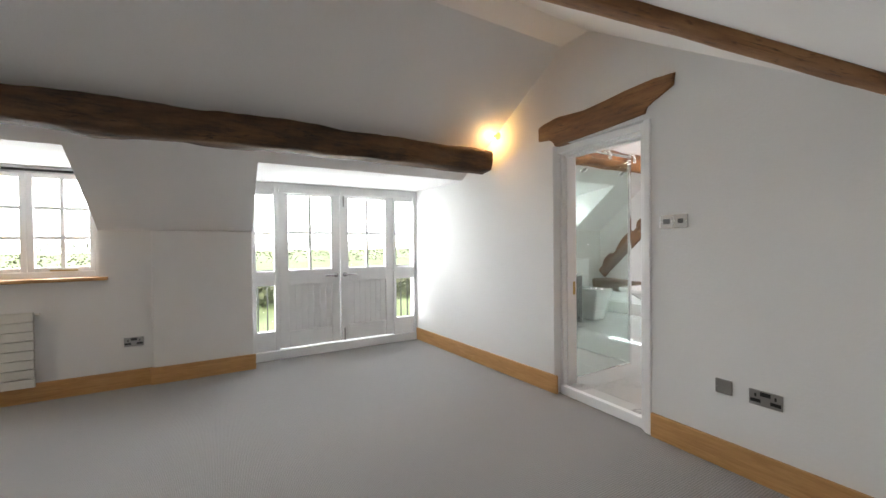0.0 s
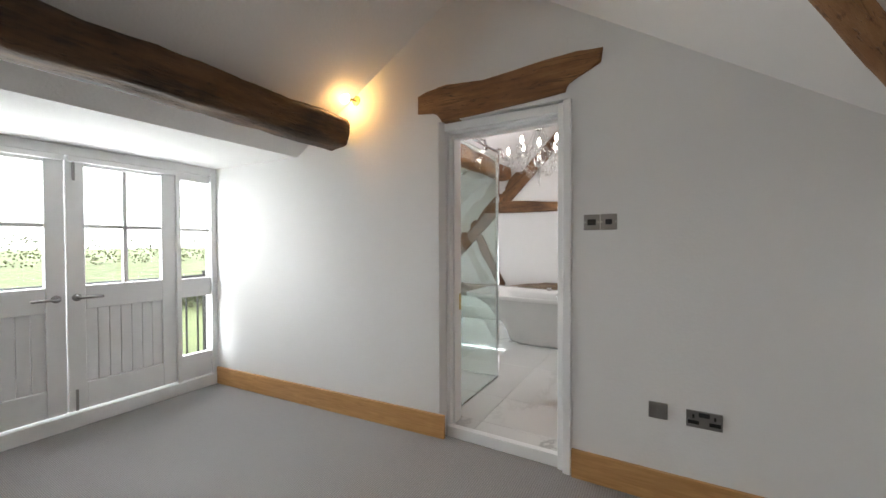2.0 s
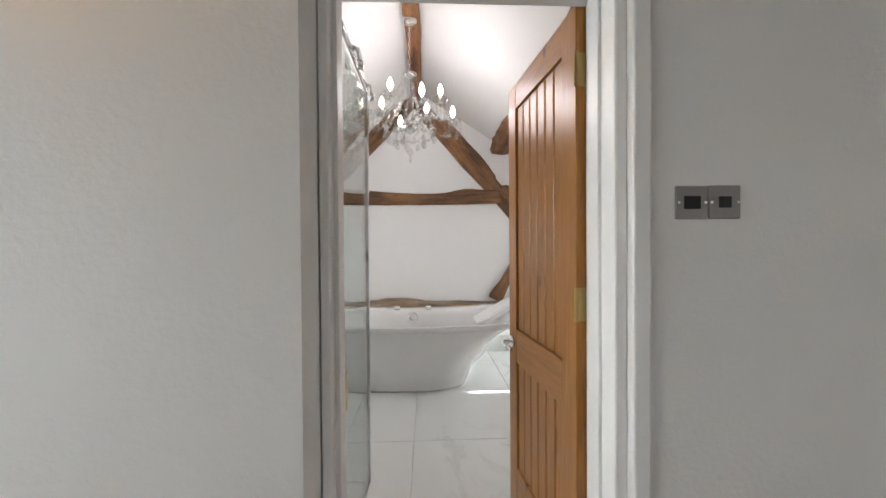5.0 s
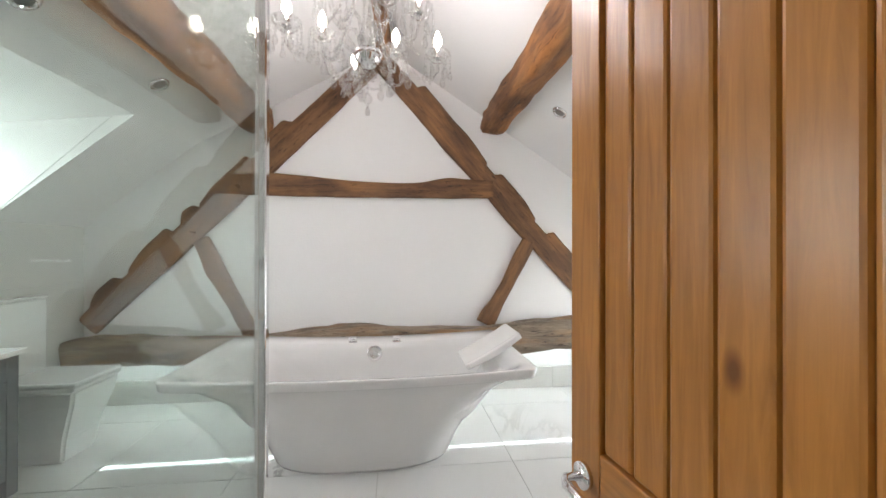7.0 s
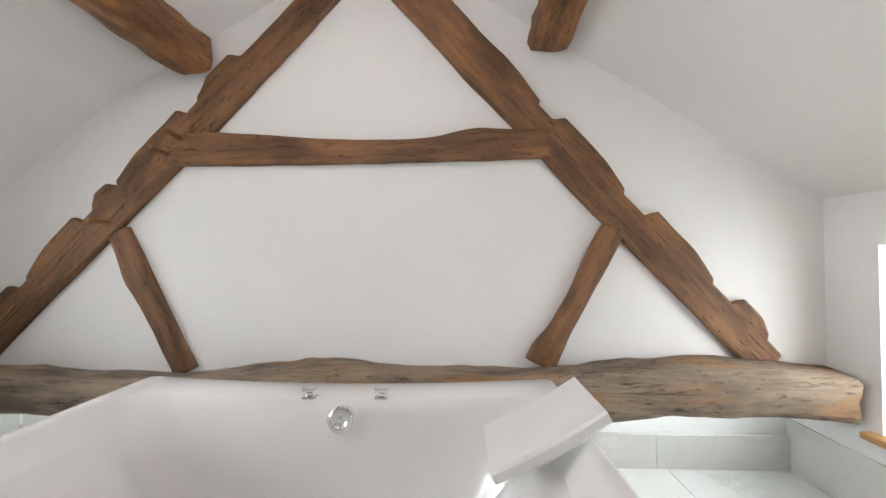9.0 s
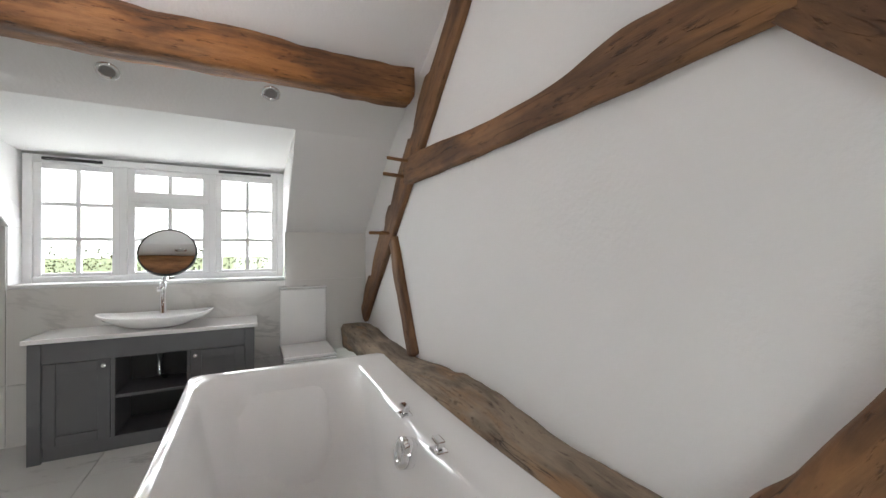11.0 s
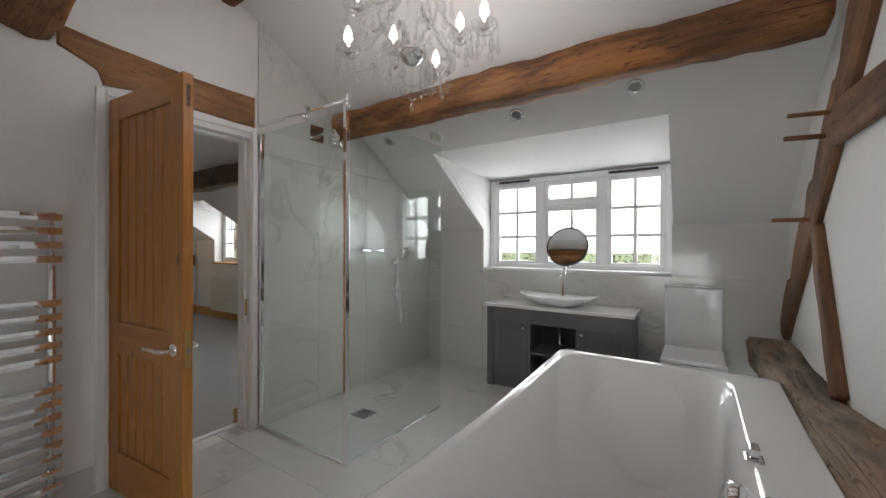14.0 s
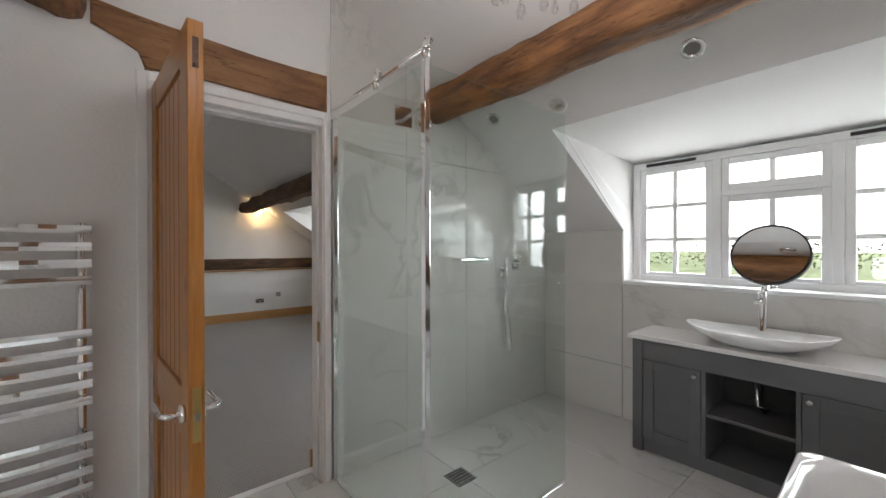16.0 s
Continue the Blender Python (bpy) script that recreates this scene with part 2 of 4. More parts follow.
def prism(bm, poly, axis, a, b):
    """A polygon pulled along an axis from a to b; its two coordinates are the other axes in order."""
    def at(p, w):
        return {"x": (w, p[0], p[1]), "y": (p[0], w, p[1]), "z": (p[0], p[1], w)}[axis]
    lo = [bm.verts.new(at(p, a)) for p in poly]
    hi = [bm.verts.new(at(p, b)) for p in poly]
    n = len(poly)
    bm.faces.new(lo), bm.faces.new(hi[::-1])
    for i in range(n):
        bm.faces.new((lo[i], hi[i], hi[(i + 1) % n], lo[(i + 1) % n]))
    return bm


def loft(bm, rings, close_ends=True):
    rows = [[bm.verts.new(p) for p in ring] for ring in rings]
    n = len(rows[0])
    for r, s in zip(rows, rows[1:]):
        for i in range(n):
            bm.faces.new((r[i], r[(i + 1) % n], s[(i + 1) % n], s[i]))
    if close_ends:
        bm.faces.new(rows[0][::-1]), bm.faces.new(rows[-1])
    return bm


def tube(bm, pts, r, sides=8):
    pts = [Vector(p) for p in pts]
    rings = []
    for i, p in enumerate(pts):
        d = (pts[min(i + 1, len(pts) - 1)] - pts[max(i - 1, 0)]).normalized()
        side = d.cross(Vector((0, 0, 1)) if abs(d.z) < 0.9 else Vector((1, 0, 0))).normalized()
        up = side.cross(d)
        rad = r[i] if isinstance(r, (list, tuple)) else r
        rings.append([p + rad * (math.cos(a) * side + math.sin(a) * up) for a in (2 * math.pi * j / sides for j in range(sides))])
    return loft(bm, rings)


def turned(bm, profile, cx=0, cy=0, sides=20):
    rings = [[(cx + r * math.cos(2 * math.pi * j / sides), cy + r * math.sin(2 * math.pi * j / sides), z) for j in range(sides)] for r, z in profile]
    return loft(bm, rings)


def ball(bm, c, r, stretch=1.0, sides=8):
    n = 5
    prof = [(max(r * math.sin(math.pi * i / n), r * 0.08), r * stretch * math.cos(math.pi * i / n)) for i in range(n + 1)]
    rings = [[(c[0] + q * math.cos(2 * math.pi * j / sides), c[1] + q * math.sin(2 * math.pi * j / sides), c[2] + z) for j in range(sides)] for q, z in prof]
    return loft(bm, rings)


def hewn(length, width, height, seed, top=None, bottom=None, wobble=0.012, steps=48, around=20, corner=0.7):
    """A hand-hewn timber along +x from 0 to length, with soft corners; top and bottom push its edges by s in 0..1."""
    bm = bmesh.new()
    rings = []
    for i in range(steps + 1):
        s = i / steps
        ring = []
        for j in range(around):
            a = 2 * math.pi * (j + 0.5) / around
            c, q = math.cos(a), math.sin(a)
            k = (abs(c) ** (2 / (1 - corner + 0.15)) + abs(q) ** (2 / (1 - corner + 0.15))) ** (-(1 - corner + 0.15) / 2)
            y, z = k * c * width / 2, k * q * height / 2
            if top and q > 0:
                z += top(s) * min(1, abs(z) / (height / 2))
            if bottom and q < 0:
                z += bottom(s) * min(1, abs(z) / (height / 2))
            p = Vector((s * length * 3.0, y * 9 + seed * 7.3, z * 9))
            w = noise.noise(p * 0.9) * wobble + noise.noise(p * 2.7) * wobble * 0.45
            w2 = noise.noise(Vector((s * length * 1.1, seed * 3.1, q))) * wobble * 1.3
            ring.append((s * length, y * (1 + w / (width / 2)), z * (1 + w / (height / 2)) + w2))
        rings.append(ring)
    return loft(bm, rings)


def along(p0, p1, up=(0, 0, 1)):
    """A pose whose +x runs from p0 to p1."""
    x = (Vector(p1) - Vector(p0)).normalized()
    y = Vector(up).cross(x).normalized()
    z = x.cross(y)
    m = Matrix((x, y, z)).transposed().to_4x4()
    m.translation = p0
    return m, (Vector(p1) - Vector(p0)).length


def timber_piece(name, p0, p1, width, height, seed, material, label, category="beam", smooth=True, **more):
    m, n = along(p0, p1)
    ob = solid(name, hewn(n, width, height, seed, **more), material, label, category, smooth=smooth)
    ob.matrix_world = m
    return ob


def steps_up(edges, size):
    """A saw-toothed edge: the top rises along each span and drops back at its end."""
    def f(s):
        for a, b in edges:
            if a <= s <= b:
                return size * min(1, 0.35 + 0.65 * (s - a) / ((b - a) * 0.35), 0.3 + (b - s) / 0.012)
        return 0.0
    return f


# ---- structure ----
F = 0.065          # bathroom floor level
WB, WT, EW = -1.56, -1.44, 2.95   # west faces, bedroom and bathroom; east face
SOUTH, NORTH = -5.45, 3.17
RX, RZ = 0.755, 2.88


def bed_z(x):
    return min(RZ - 0.035, 1.49 + 0.655 * (x + 1.44), 1.5 + 0.655 * (EW - x))


solid("floor_bedroom", boxes((WB - 0.3, EW + 0.3, SOUTH - 0.3, 0.045, -0.25, 0)), M_CARPET, "grey looped wool carpet across the bedroom floor", "carpet", "structure")
floor_bath = solid("floor_bathroom", boxes((WT - 0.3, EW + 0.3, 0.05, 3.75, -0.25, F - 0.008)), M_GROUT, "white marble-effect tiled bathroom floor", "floor", "structure")
solid("threshold_trim", boxes((0.57, 1.335, 0.03, 0.075, 0.0, F + 0.006), bevel=0.004), M_PAINT, "white painted threshold strip under the door", "threshold", "structure")


def west_wall(name, face, spans, y0, y1, top, label, thick=0.3):
    """spans: (ya, yb, sill) openings that go up past the wall's top."""
    bm = bmesh.new()
    y = y0
    for a, b, sill in spans:
        if a > y:
            box(bm, face - thick, face, y, a, -0.25, top)
        if sill > 0:
            box(bm, face - thick, face, a, b, -0.25, sill)
        y = b
    if y1 > y:
        box(bm, face - thick, face, y, y1, -0.25, top)
    return solid(name, bm, M_WALL, label, "wall", "structure")


D1, D2, D3 = (-2.13, -0.0), (-4.75, -3.33), (0.88, 2.512)
west_wall("wall_west_bedroom", WB, [(D2[0], D2[1], 0.99), (D1[0], D1[1], -0.01)], SOUTH - 0.3, 0.1, 1.415, "white plastered bedroom knee wall below the sloping ceiling")
solid("wall_pier", boxes((WB - 0.02, WB + 0.035, -2.96, D1[0], 0, 1.41), bevel=0.012), M_WALL, "white plastered pier beside the glazed doors", "wall", "structure")
west_wall("wall_west_bathroom", WT, [(D3[0], D3[1], 1.06)], 0.1, 3.75, 1.46, "bathroom knee wall below the sloping ceiling")

ROOF = 0.14
BED_D, BATH_D = (-0.722, 1.96), (-0.68, 2.08)
KNEE_BED, KNEE_BATH = (WB, 1.411), (WT, 1.455)


def slope(bm, a, b, y0, y1):
    prism(bm, [a, b, (b[0], b[1] + ROOF), (a[0], a[1] + ROOF)], "y", y0, y1)


bm = bmesh.new()
flat = RZ - 0.035
xw, xe = -1.44 + (flat - 1.49) / 0.655, EW - (flat - 1.5) / 0.655
for y0, y1, low in ((SOUTH - 0.3, D2[0], KNEE_BED), (D2[0], D2[1], BED_D), (D2[1], D1[0], KNEE_BED), (D1[0], 0.12, BED_D)):
    slope(bm, low, (xw, flat), y0, y1)
slope(bm, (xw, flat), (xe, flat), SOUTH - 0.3, 0.12)
slope(bm, (xe, flat), (EW, 1.5), SOUTH - 0.3, 0.12)
for a, b in (D1, D2):
    prism(bm, [BED_D, (BED_D[0], 2.1), (-1.86, 2.08), (-1.86, 1.955)], "y", a, b)
    for y0, y1 in ((a - 0.09, a + 0.004), (b - 0.004, b + 0.09)):
        prism(bm, [KNEE_BED, (BED_D[0], BED_D[1] + 0.1), (-1.86, 2.06), (-1.86, 1.41)], "y", y0, y1)
solid("ceiling_bedroom", bm, M_CEIL, "white plastered sloping attic ceiling of the bedroom", "ceiling", "structure")

bm = bmesh.new()
CHEEK = D3[0] - 0.1   # the south cheek splays out towards the room
slope(bm, KNEE_BATH, BATH_D, D3[1], 3.75)
slope(bm, BATH_D, (RX, RZ + 0.02), 0.12, 3.75)
lower, upper = [[(x, y, z + dz) for dz in (0, ROOF) for x, z, y in ((*KNEE_BATH, 0.12), (*BATH_D, 0.12), (*BATH_D, CHEEK), (*KNEE_BATH, D3[0]))][k:k + 4] for k in (0, 4)]
loft(bm, [lower, upper])
face = [(*KNEE_BATH, D3[0]), (BATH_D[0], BATH_D[1] + 0.1, CHEEK), (-1.8, 2.1, D3[0]), (-1.8, 1.455, D3[0])]
loft(bm, [[(x, y + 0.004, z) for x, z, y in face], [(x, y - 0.09, z) for x, z, y in face]])
slope(bm, (RX, RZ + 0.02), (EW, 1.5), 0.12, 3.75)
prism(bm, [(BATH_D[0], BATH_D[1] + 0.001), (BATH_D[0], 2.24), (-1.8, 2.12), (-1.8, 1.955)], "y", CHEEK - 0.02, D3[1])
for y0, y1 in ((D3[1] - 0.004, D3[1] + 0.09),):
    prism(bm, [KNEE_BATH, (BATH_D[0], BATH_D[1] + 0.1), (-1.8, 2.1), (-1.8, 1.455)], "y", y0, y1)
solid("ceiling_bathroom", bm, M_CEIL, "white plastered sloping ceiling of the bathroom", "ceiling", "structure")


def gable(x):
    return max(bed_z(x), 0) + 0.06


def gable_wall(name, x0, x1, y0, y1, z0, label):
    xs = sorted({x0, x1, *(x for x in (xw, xe, RX) if x0 < x < x1)})
    bm = prism(bmesh.new(), [(x0, z0), (x1, z0), *((x, gable(x)) for x in reversed(xs))], "y", y0, y1)
    return solid(name, bm, M_WALL, label, "wall", "structure")


DOOR0, DOOR1, HEAD = 0.56, 1.345, 2.06
# the partition leans out of square towards the glazed doors
bm = prism(bmesh.new(), [(-0.7, -0.088), (DOOR0 - 0.03, 0.0), (DOOR0 - 0.004, 0.05), (DOOR0, 0.2), (-0.7, 0.2)], "z", -0.25, 2.95)
for co, no in (((-1.44, 0, 1.56), (-0.655, 0, 1)), ((0, 0, flat + 0.07), (0, 0, 1))):
    g = bmesh.ops.bisect_plane(bm, geom=bm.verts[:] + bm.edges[:] + bm.faces[:], plane_co=co, plane_no=no, clear_outer=True)
    bmesh.ops.holes_fill(bm, edges=[e for e in g["geom_cut"] if isinstance(e, bmesh.types.BMEdge)])
prism(bm, [(-1.86, -0.17), (-0.7, -0.088), (-0.7, 0.2), (-1.86, 0.2)], "z", -0.25, 2.05)
solid("wall_partition_west", bm, M_WALL, "white plastered partition between bedroom and bathroom", "wall", "structure")
gable_wall("wall_partition_east", DOOR1, EW + 0.3, 0.0, 0.2, -0.25, "white plastered partition with light switches and sockets")
gable_wall("wall_partition_over_door", DOOR0 - 0.032, DOOR1, -0.001, 0.197, HEAD, "white plastered wall above the bathroom door")
gable_wall("wall_south", -1.86, EW + 0.3, SOUTH - 0.3, SOUTH, -0.25, "white plastered far gable wall of the bedroom")
solid("wall_east_bedroom", boxes((EW, EW + 0.3, SOUTH - 0.3, 0.1, -0.25, 1.56)), M_WALL, "white plastered east knee wall", "wall", "structure")
W4 = (1.85, 2.93, 0.455, 1.27)
solid("wall_east_bathroom", boxes((EW, EW + 0.3, 0.1, W4[0], -0.25, 1.56), (EW, EW + 0.3, W4[1], 3.75, -0.25, 1.56), (EW, EW + 0.3, W4[0], W4[1], -0.25, W4[2]), (EW, EW + 0.3, W4[0], W4[1], W4[3], 1.56)), M_WALL, "white plastered knee wall with a low window", "wall", "structure")
bm = prism(bmesh.new(), [(-1.75, 0.5), (EW + 0.3, 0.5), (EW + 0.3, 1.4), (EW, 1.55), (RX, RZ + 0.07), (-0.68, 2.15), (WT, 1.52), (-1.75, 1.45)], "y", NORTH, 3.5)
solid("wall_north", bm, M_WALL, "white plastered gable wall with exposed roof truss", "wall", "structure")
solid("wall_north_recess", boxes((-1.75, EW + 0.3, 3.4, 3.7, -0.25, 0.55)), M_WALL, "lit recessed white wall beneath the sill beam", "wall", "structure")

# ---- openings ----


def glazing(parent, x, y0, y1, z0, z1, cols, rows, bar=0.028, depth=0.03, along_x=False):
    """Panes and glazing bars filling a light in a plane of constant x."""
    for i in range(1, cols):
        y = y0 + (y1 - y0) * i / cols
        part("glazing_bar", boxes((x - depth / 2, x + depth / 2, y - bar / 2, y + bar / 2, z0, z1)), M_PAINT, parent)
    for j in range(1, rows):
        z = z0 + (z1 - z0) * j / rows
        part("glazing_bar", boxes((x - depth / 2 + 0.003, x + depth / 2 - 0.003, y0, y1, z - bar / 2, z + bar / 2)), M_PAINT, parent)
    for i in range(cols):
        for j in range(rows):
            a, b = y0 + (y1 - y0) * i / cols, y0 + (y1 - y0) * (i + 1) / cols
            c, d = z0 + (z1 - z0) * j / rows, z0 + (z1 - z0) * (j + 1) / rows
            pane = part("pane", boxes((x - 0.002, x + 0.002, a, b, c, d)), M_GLASS, parent)
            pane.visible_shadow = False


def ring(x0, x1, y0, y1, z0, z1, w, bevel=0.004):
    return boxes((x0, x1, y0, y0 + w, z0, z1), (x0, x1, y1 - w, y1, z0, z1), (x0 + 0.001, x1 - 0.001, y0 + w, y1 - w, z0, z0 + w), (x0 + 0.001, x1 - 0.001, y0 + w, y1 - w, z1 - w, z1), bevel=bevel)


def casement(win, x, y0, y1, z0, z1, cols, rows):
    s = part("sash", ring(x - 0.02, x + 0.025, y0, y1, z0, z1, 0.042), M_PAINT, win)
    glazing(s, x, y0 + 0.04, y1 - 0.04, z0 + 0.04, z1 - 0.04, cols, rows)
    return s


# bathroom dormer window
win = thing("window_1", "white painted timber casement window with small panes", "window", kind="structure")
WX = -1.65
part("window_frame", ring(WX - 0.05, WX + 0.05, 0.88, 2.5, 1.075, 1.96, 0.05), M_PAINT, win)
for y in (1.415, 1.975):
    part("mullion", boxes((WX - 0.045, WX + 0.045, y - 0.025, y + 0.025, 1.1, 1.94), bevel=0.004), M_PAINT, win)
part("transom", boxes((WX - 0.045, WX + 0.045, 1.44, 1.95, 1.665, 1.7), bevel=0.004), M_PAINT, win)
casement(win, WX + 0.01, 0.93, 1.39, 1.105, 1.91, 2, 3)
casement(win, WX + 0.01, 1.44, 1.95, 1.7, 1.91, 2, 1)
casement(win, WX + 0.01, 1.44, 1.95, 1.105, 1.665, 2, 2)
casement(win, WX + 0.01, 2.0, 2.45, 1.105, 1.91, 2, 3)
for a, b in ((0.98, 1.3), (2.02, 2.4)):
    part("trickle_vent", boxes((WX + 0.05, WX + 0.066, a, b, 1.925, 1.945), bevel=0.003), M_BLACK, win, "black trickle vent")
for y in (1.16, 1.69, 2.22):
    part("window_stay", boxes((WX + 0.035, WX + 0.055, y - 0.06, y + 0.06, 1.115, 1.125), bevel=0.003), M_PAINT, win)
part("window_sill", boxes((WX + 0.05, WT + 0.012, 0.882, 2.498, 1.06, 1.084), bevel=0.004), M_PAINT, win)

# bedroom dormer window
win = thing("window_2", "white painted timber window with an oak sill", "window", kind="structure")
BX = -1.75
part("window_frame", ring(BX - 0.05, BX + 0.05, D2[0], D2[1], 1.0, 1.955, 0.055), M_PAINT, win)
w = (D2[1] - D2[0] - 0.1) / 3
for i in range(3):
    casement(win, BX + 0.01, D2[0] + 0.05 + i * w, D2[0] + 0.05 + (i + 1) * w, 1.05, 1.9, 2, 3)
part("trickle_vent", boxes((BX + 0.05, BX + 0.066, -3.95, -3.45, 1.91, 1.93)), M_BLACK, win, "black trickle vent")
part("window_stay", boxes((BX + 0.036, BX + 0.055, -3.68, -3.5, 1.06, 1.072), bevel=0.003), M_BRASS, win, "brass window stay")
part("window_sill", boxes((BX + 0.05, WB + 0.05, D2[0] - 0.06, D2[1] + 0.06, 0.975, 1.004), bevel=0.006), M_OAK_Y, win, "varnished oak sill board")

# east window
win = thing("window_3", "low white timber window with an oak sill", "window", kind="structure")
EX = 3.19
part("window_frame", ring(EX - 0.05, EX + 0.05, W4[0], W4[1], W4[2] + 0.02, W4[3], 0.045), M_PAINT, win)
casement(win, EX - 0.01, W4[0] + 0.05, 2.385, 0.525, 1.225, 2, 2)
casement(win, EX - 0.01, 2.395, W4[1] - 0.05, 0.525, 1.225, 2, 2)
part("window_stay", boxes((EX - 0.06, EX - 0.036, 2.42, 2.66, 0.535, 0.547), bevel=0.003), M_BRASS, win, "brass window stay")
part("window_catch", boxes((EX - 0.06, EX - 0.035, 2.81, 2.83, 0.69, 0.79), bevel=0.004), M_PAINT, win)
part("window_sill", boxes((EW - 0.05, EX - 0.05, W4[0] - 0.06, W4[1] + 0.05, W4[2] - 0.025, W4[2] + 0.006), bevel=0.006), M_OAK_Y, win, "varnished oak sill board")

# glazed double doors
fd = thing("door_1", "white painted double doors with glazed upper panels and side lights", "glazed doors", kind="structure")
FX = -1.79
part("door_frame", boxes((FX - 0.05, FX + 0.055, -2.13, -2.085, 0, 1.96), (FX - 0.05, FX + 0.055, -1.9, -1.855, 0, 1.96), (FX - 0.05, FX + 0.055, -0.49, -0.455, 0, 1.96), (FX - 0.05, FX + 0.055, -0.205, -0.15, 0, 1.96), (FX - 0.048, FX + 0.053, -2.085, -0.205, 1.885, 1.958), bevel=0.004), M_PAINT, fd)
part("door_sill", boxes((FX - 0.05, FX + 0.07, -2.13, -0.14, 0.0, 0.1), bevel=0.006), M_PAINT, fd)
part("blind_rail", boxes((FX + 0.055, FX + 0.085, -1.85, -1.18, 1.845, 1.885), (FX + 0.055, FX + 0.085, -1.165, -0.5, 1.845, 1.885), bevel=0.005), M_PAINT, fd)
for y0, y1 in ((-2.085, -1.9), (-0.455, -0.205)):
    lt = part("side_light", boxes((FX - 0.02, FX + 0.03, y0, y1, 0.1, 0.31), (FX - 0.02, FX + 0.03, y0, y1, 0.815, 0.975), (FX - 0.02, FX + 0.03, y0, y1, 1.82, 1.885), bevel=0.004), M_PAINT, fd)
    glazing(lt, FX, y0, y1, 0.31, 0.815, 1, 1)
    glazing(lt, FX, y0, y1, 0.975, 1.82, 1, 2)
for y0, y1, hs in ((-1.853, -1.176, -1), (-1.17, -0.492, 1)):
    x0, x1 = FX - 0.012, FX + 0.038
    leaf = part("door_leaf", boxes((x0, x1, y0, y0 + 0.1, 0.11, 1.88), (x0, x1, y1 - 0.1, y1, 0.11, 1.88), (x0 + 0.001, x1 - 0.001, y0 + 0.1, y1 - 0.1, 0.11, 0.295), (x0 + 0.001, x1 - 0.001, y0 + 0.1, y1 - 0.1, 0.815, 0.985), (x0 + 0.001, x1 - 0.001, y0 + 0.1, y1 - 0.1, 1.825, 1.88), bevel=0.005), M_PAINT, fd)
    part("panel_back", boxes((x0 + 0.006, x0 + 0.014, y0 + 0.09, y1 - 0.09, 0.285, 0.825)), M_PAINT, leaf)
    n = 7
    for i in range(n):
        w = (y1 - y0 - 0.2) / n
        part("panel_board", boxes((x0 + 0.012, x1 - 0.018, y0 + 0.1 + i * w + 0.001, y0 + 0.1 + (i + 1) * w - 0.001, 0.295, 0.815), bevel=0.004), M_PAINT, leaf)
    glazing(leaf, FX + 0.012, y0 + 0.1, y1 - 0.1, 0.985, 1.825, 2, 2)
    yh = y1 - 0.05 if hs < 0 else y0 + 0.05
    bm = tube(bmesh.new(), [(x1, yh, 0.905), (x1 + 0.045, yh, 0.905), (x1 + 0.055, yh + hs * 0.02, 0.905), (x1 + 0.055, yh + hs * 0.13, 0.905)], 0.009)
    tube(bm, [(x1 - 0.001, yh, 0.905), (x1 + 0.01, yh, 0.905)], 0.026, 16)
    part("lever_handle", bm, M_STEEL, leaf, "brushed steel lever handle", smooth=True)
for z in (0.11, 1.72):
    part("shoot_bolt", boxes((FX + 0.038, FX + 0.048, -1.135, -1.12, z, z + 0.15), bevel=0.003), M_STEEL, fd)
bm = tube(bmesh.new(), [(FX + 0.07, -1.875, 1.88), (FX + 0.07, -1.885, 1.6), (FX + 0.07, -1.88, 1.22), (FX + 0.07, -1.865, 1.2), (FX + 0.07, -1.855, 1.24), (FX + 0.07, -1.86, 1.6), (FX + 0.07, -1.865, 1.88)], 0.0025, 6)
part("blind_cord", bm, M_PAINT, fd)

# bathroom door frame and leaf
df = thing("door_2", "white painted door frame with moulded architrave", "door frame", kind="structure")
part("door_lining", boxes((DOOR0, DOOR0 + 0.025, 0.05, 0.208, 0, 2.04), (DOOR1 - 0.045, DOOR1, 0.09, 0.208, 0, 2.04), (DOOR0 + 0.025, DOOR1 - 0.045, 0.051, 0.207, 1.985, 2.042), bevel=0.004), M_PAINT, df)
part("door_stop", boxes((DOOR0 + 0.025, DOOR0 + 0.038, 0.09, 0.155, 0, 1.985), (DOOR1 - 0.062, DOOR1 - 0.045, 0.09, 0.155, 0, 1.985), (DOOR0 + 0.038, DOOR1 - 0.062, 0.091, 0.154, 1.967, 1.985), bevel=0.002), M_PAINT, df)
part("architrave", boxes((DOOR1 - 0.055, DOOR1 - 0.022, 0.012, 0.09, 0, 2.05), (DOOR1 - 0.022, DOOR1 + 0.024, -0.014, 0.09, 0, 2.055), bevel=0.006), M_PAINT, df)
part("architrave", boxes((DOOR0 + 0.002, DOOR1 - 0.055, 0.02, 0.05, 2.0, 2.052), bevel=0.006), M_PAINT, df)
part("architrave", boxes((DOOR0 - 0.02, DOOR0 + 0.02, 0.2, 0.222, F, 2.06), (DOOR1 - 0.02, DOOR1 + 0.02, 0.2, 0.222, F, 2.06), (DOOR0 + 0.02, DOOR1 - 0.02, 0.2, 0.221, 2.02, 2.06), bevel=0.006), M_PAINT, df)
part("strike_plate", boxes((DOOR0 + 0.034, DOOR0 + 0.037, 0.16, 0.185, 0.82, 0.93)), M_BRASS, df, "brass strike plate")

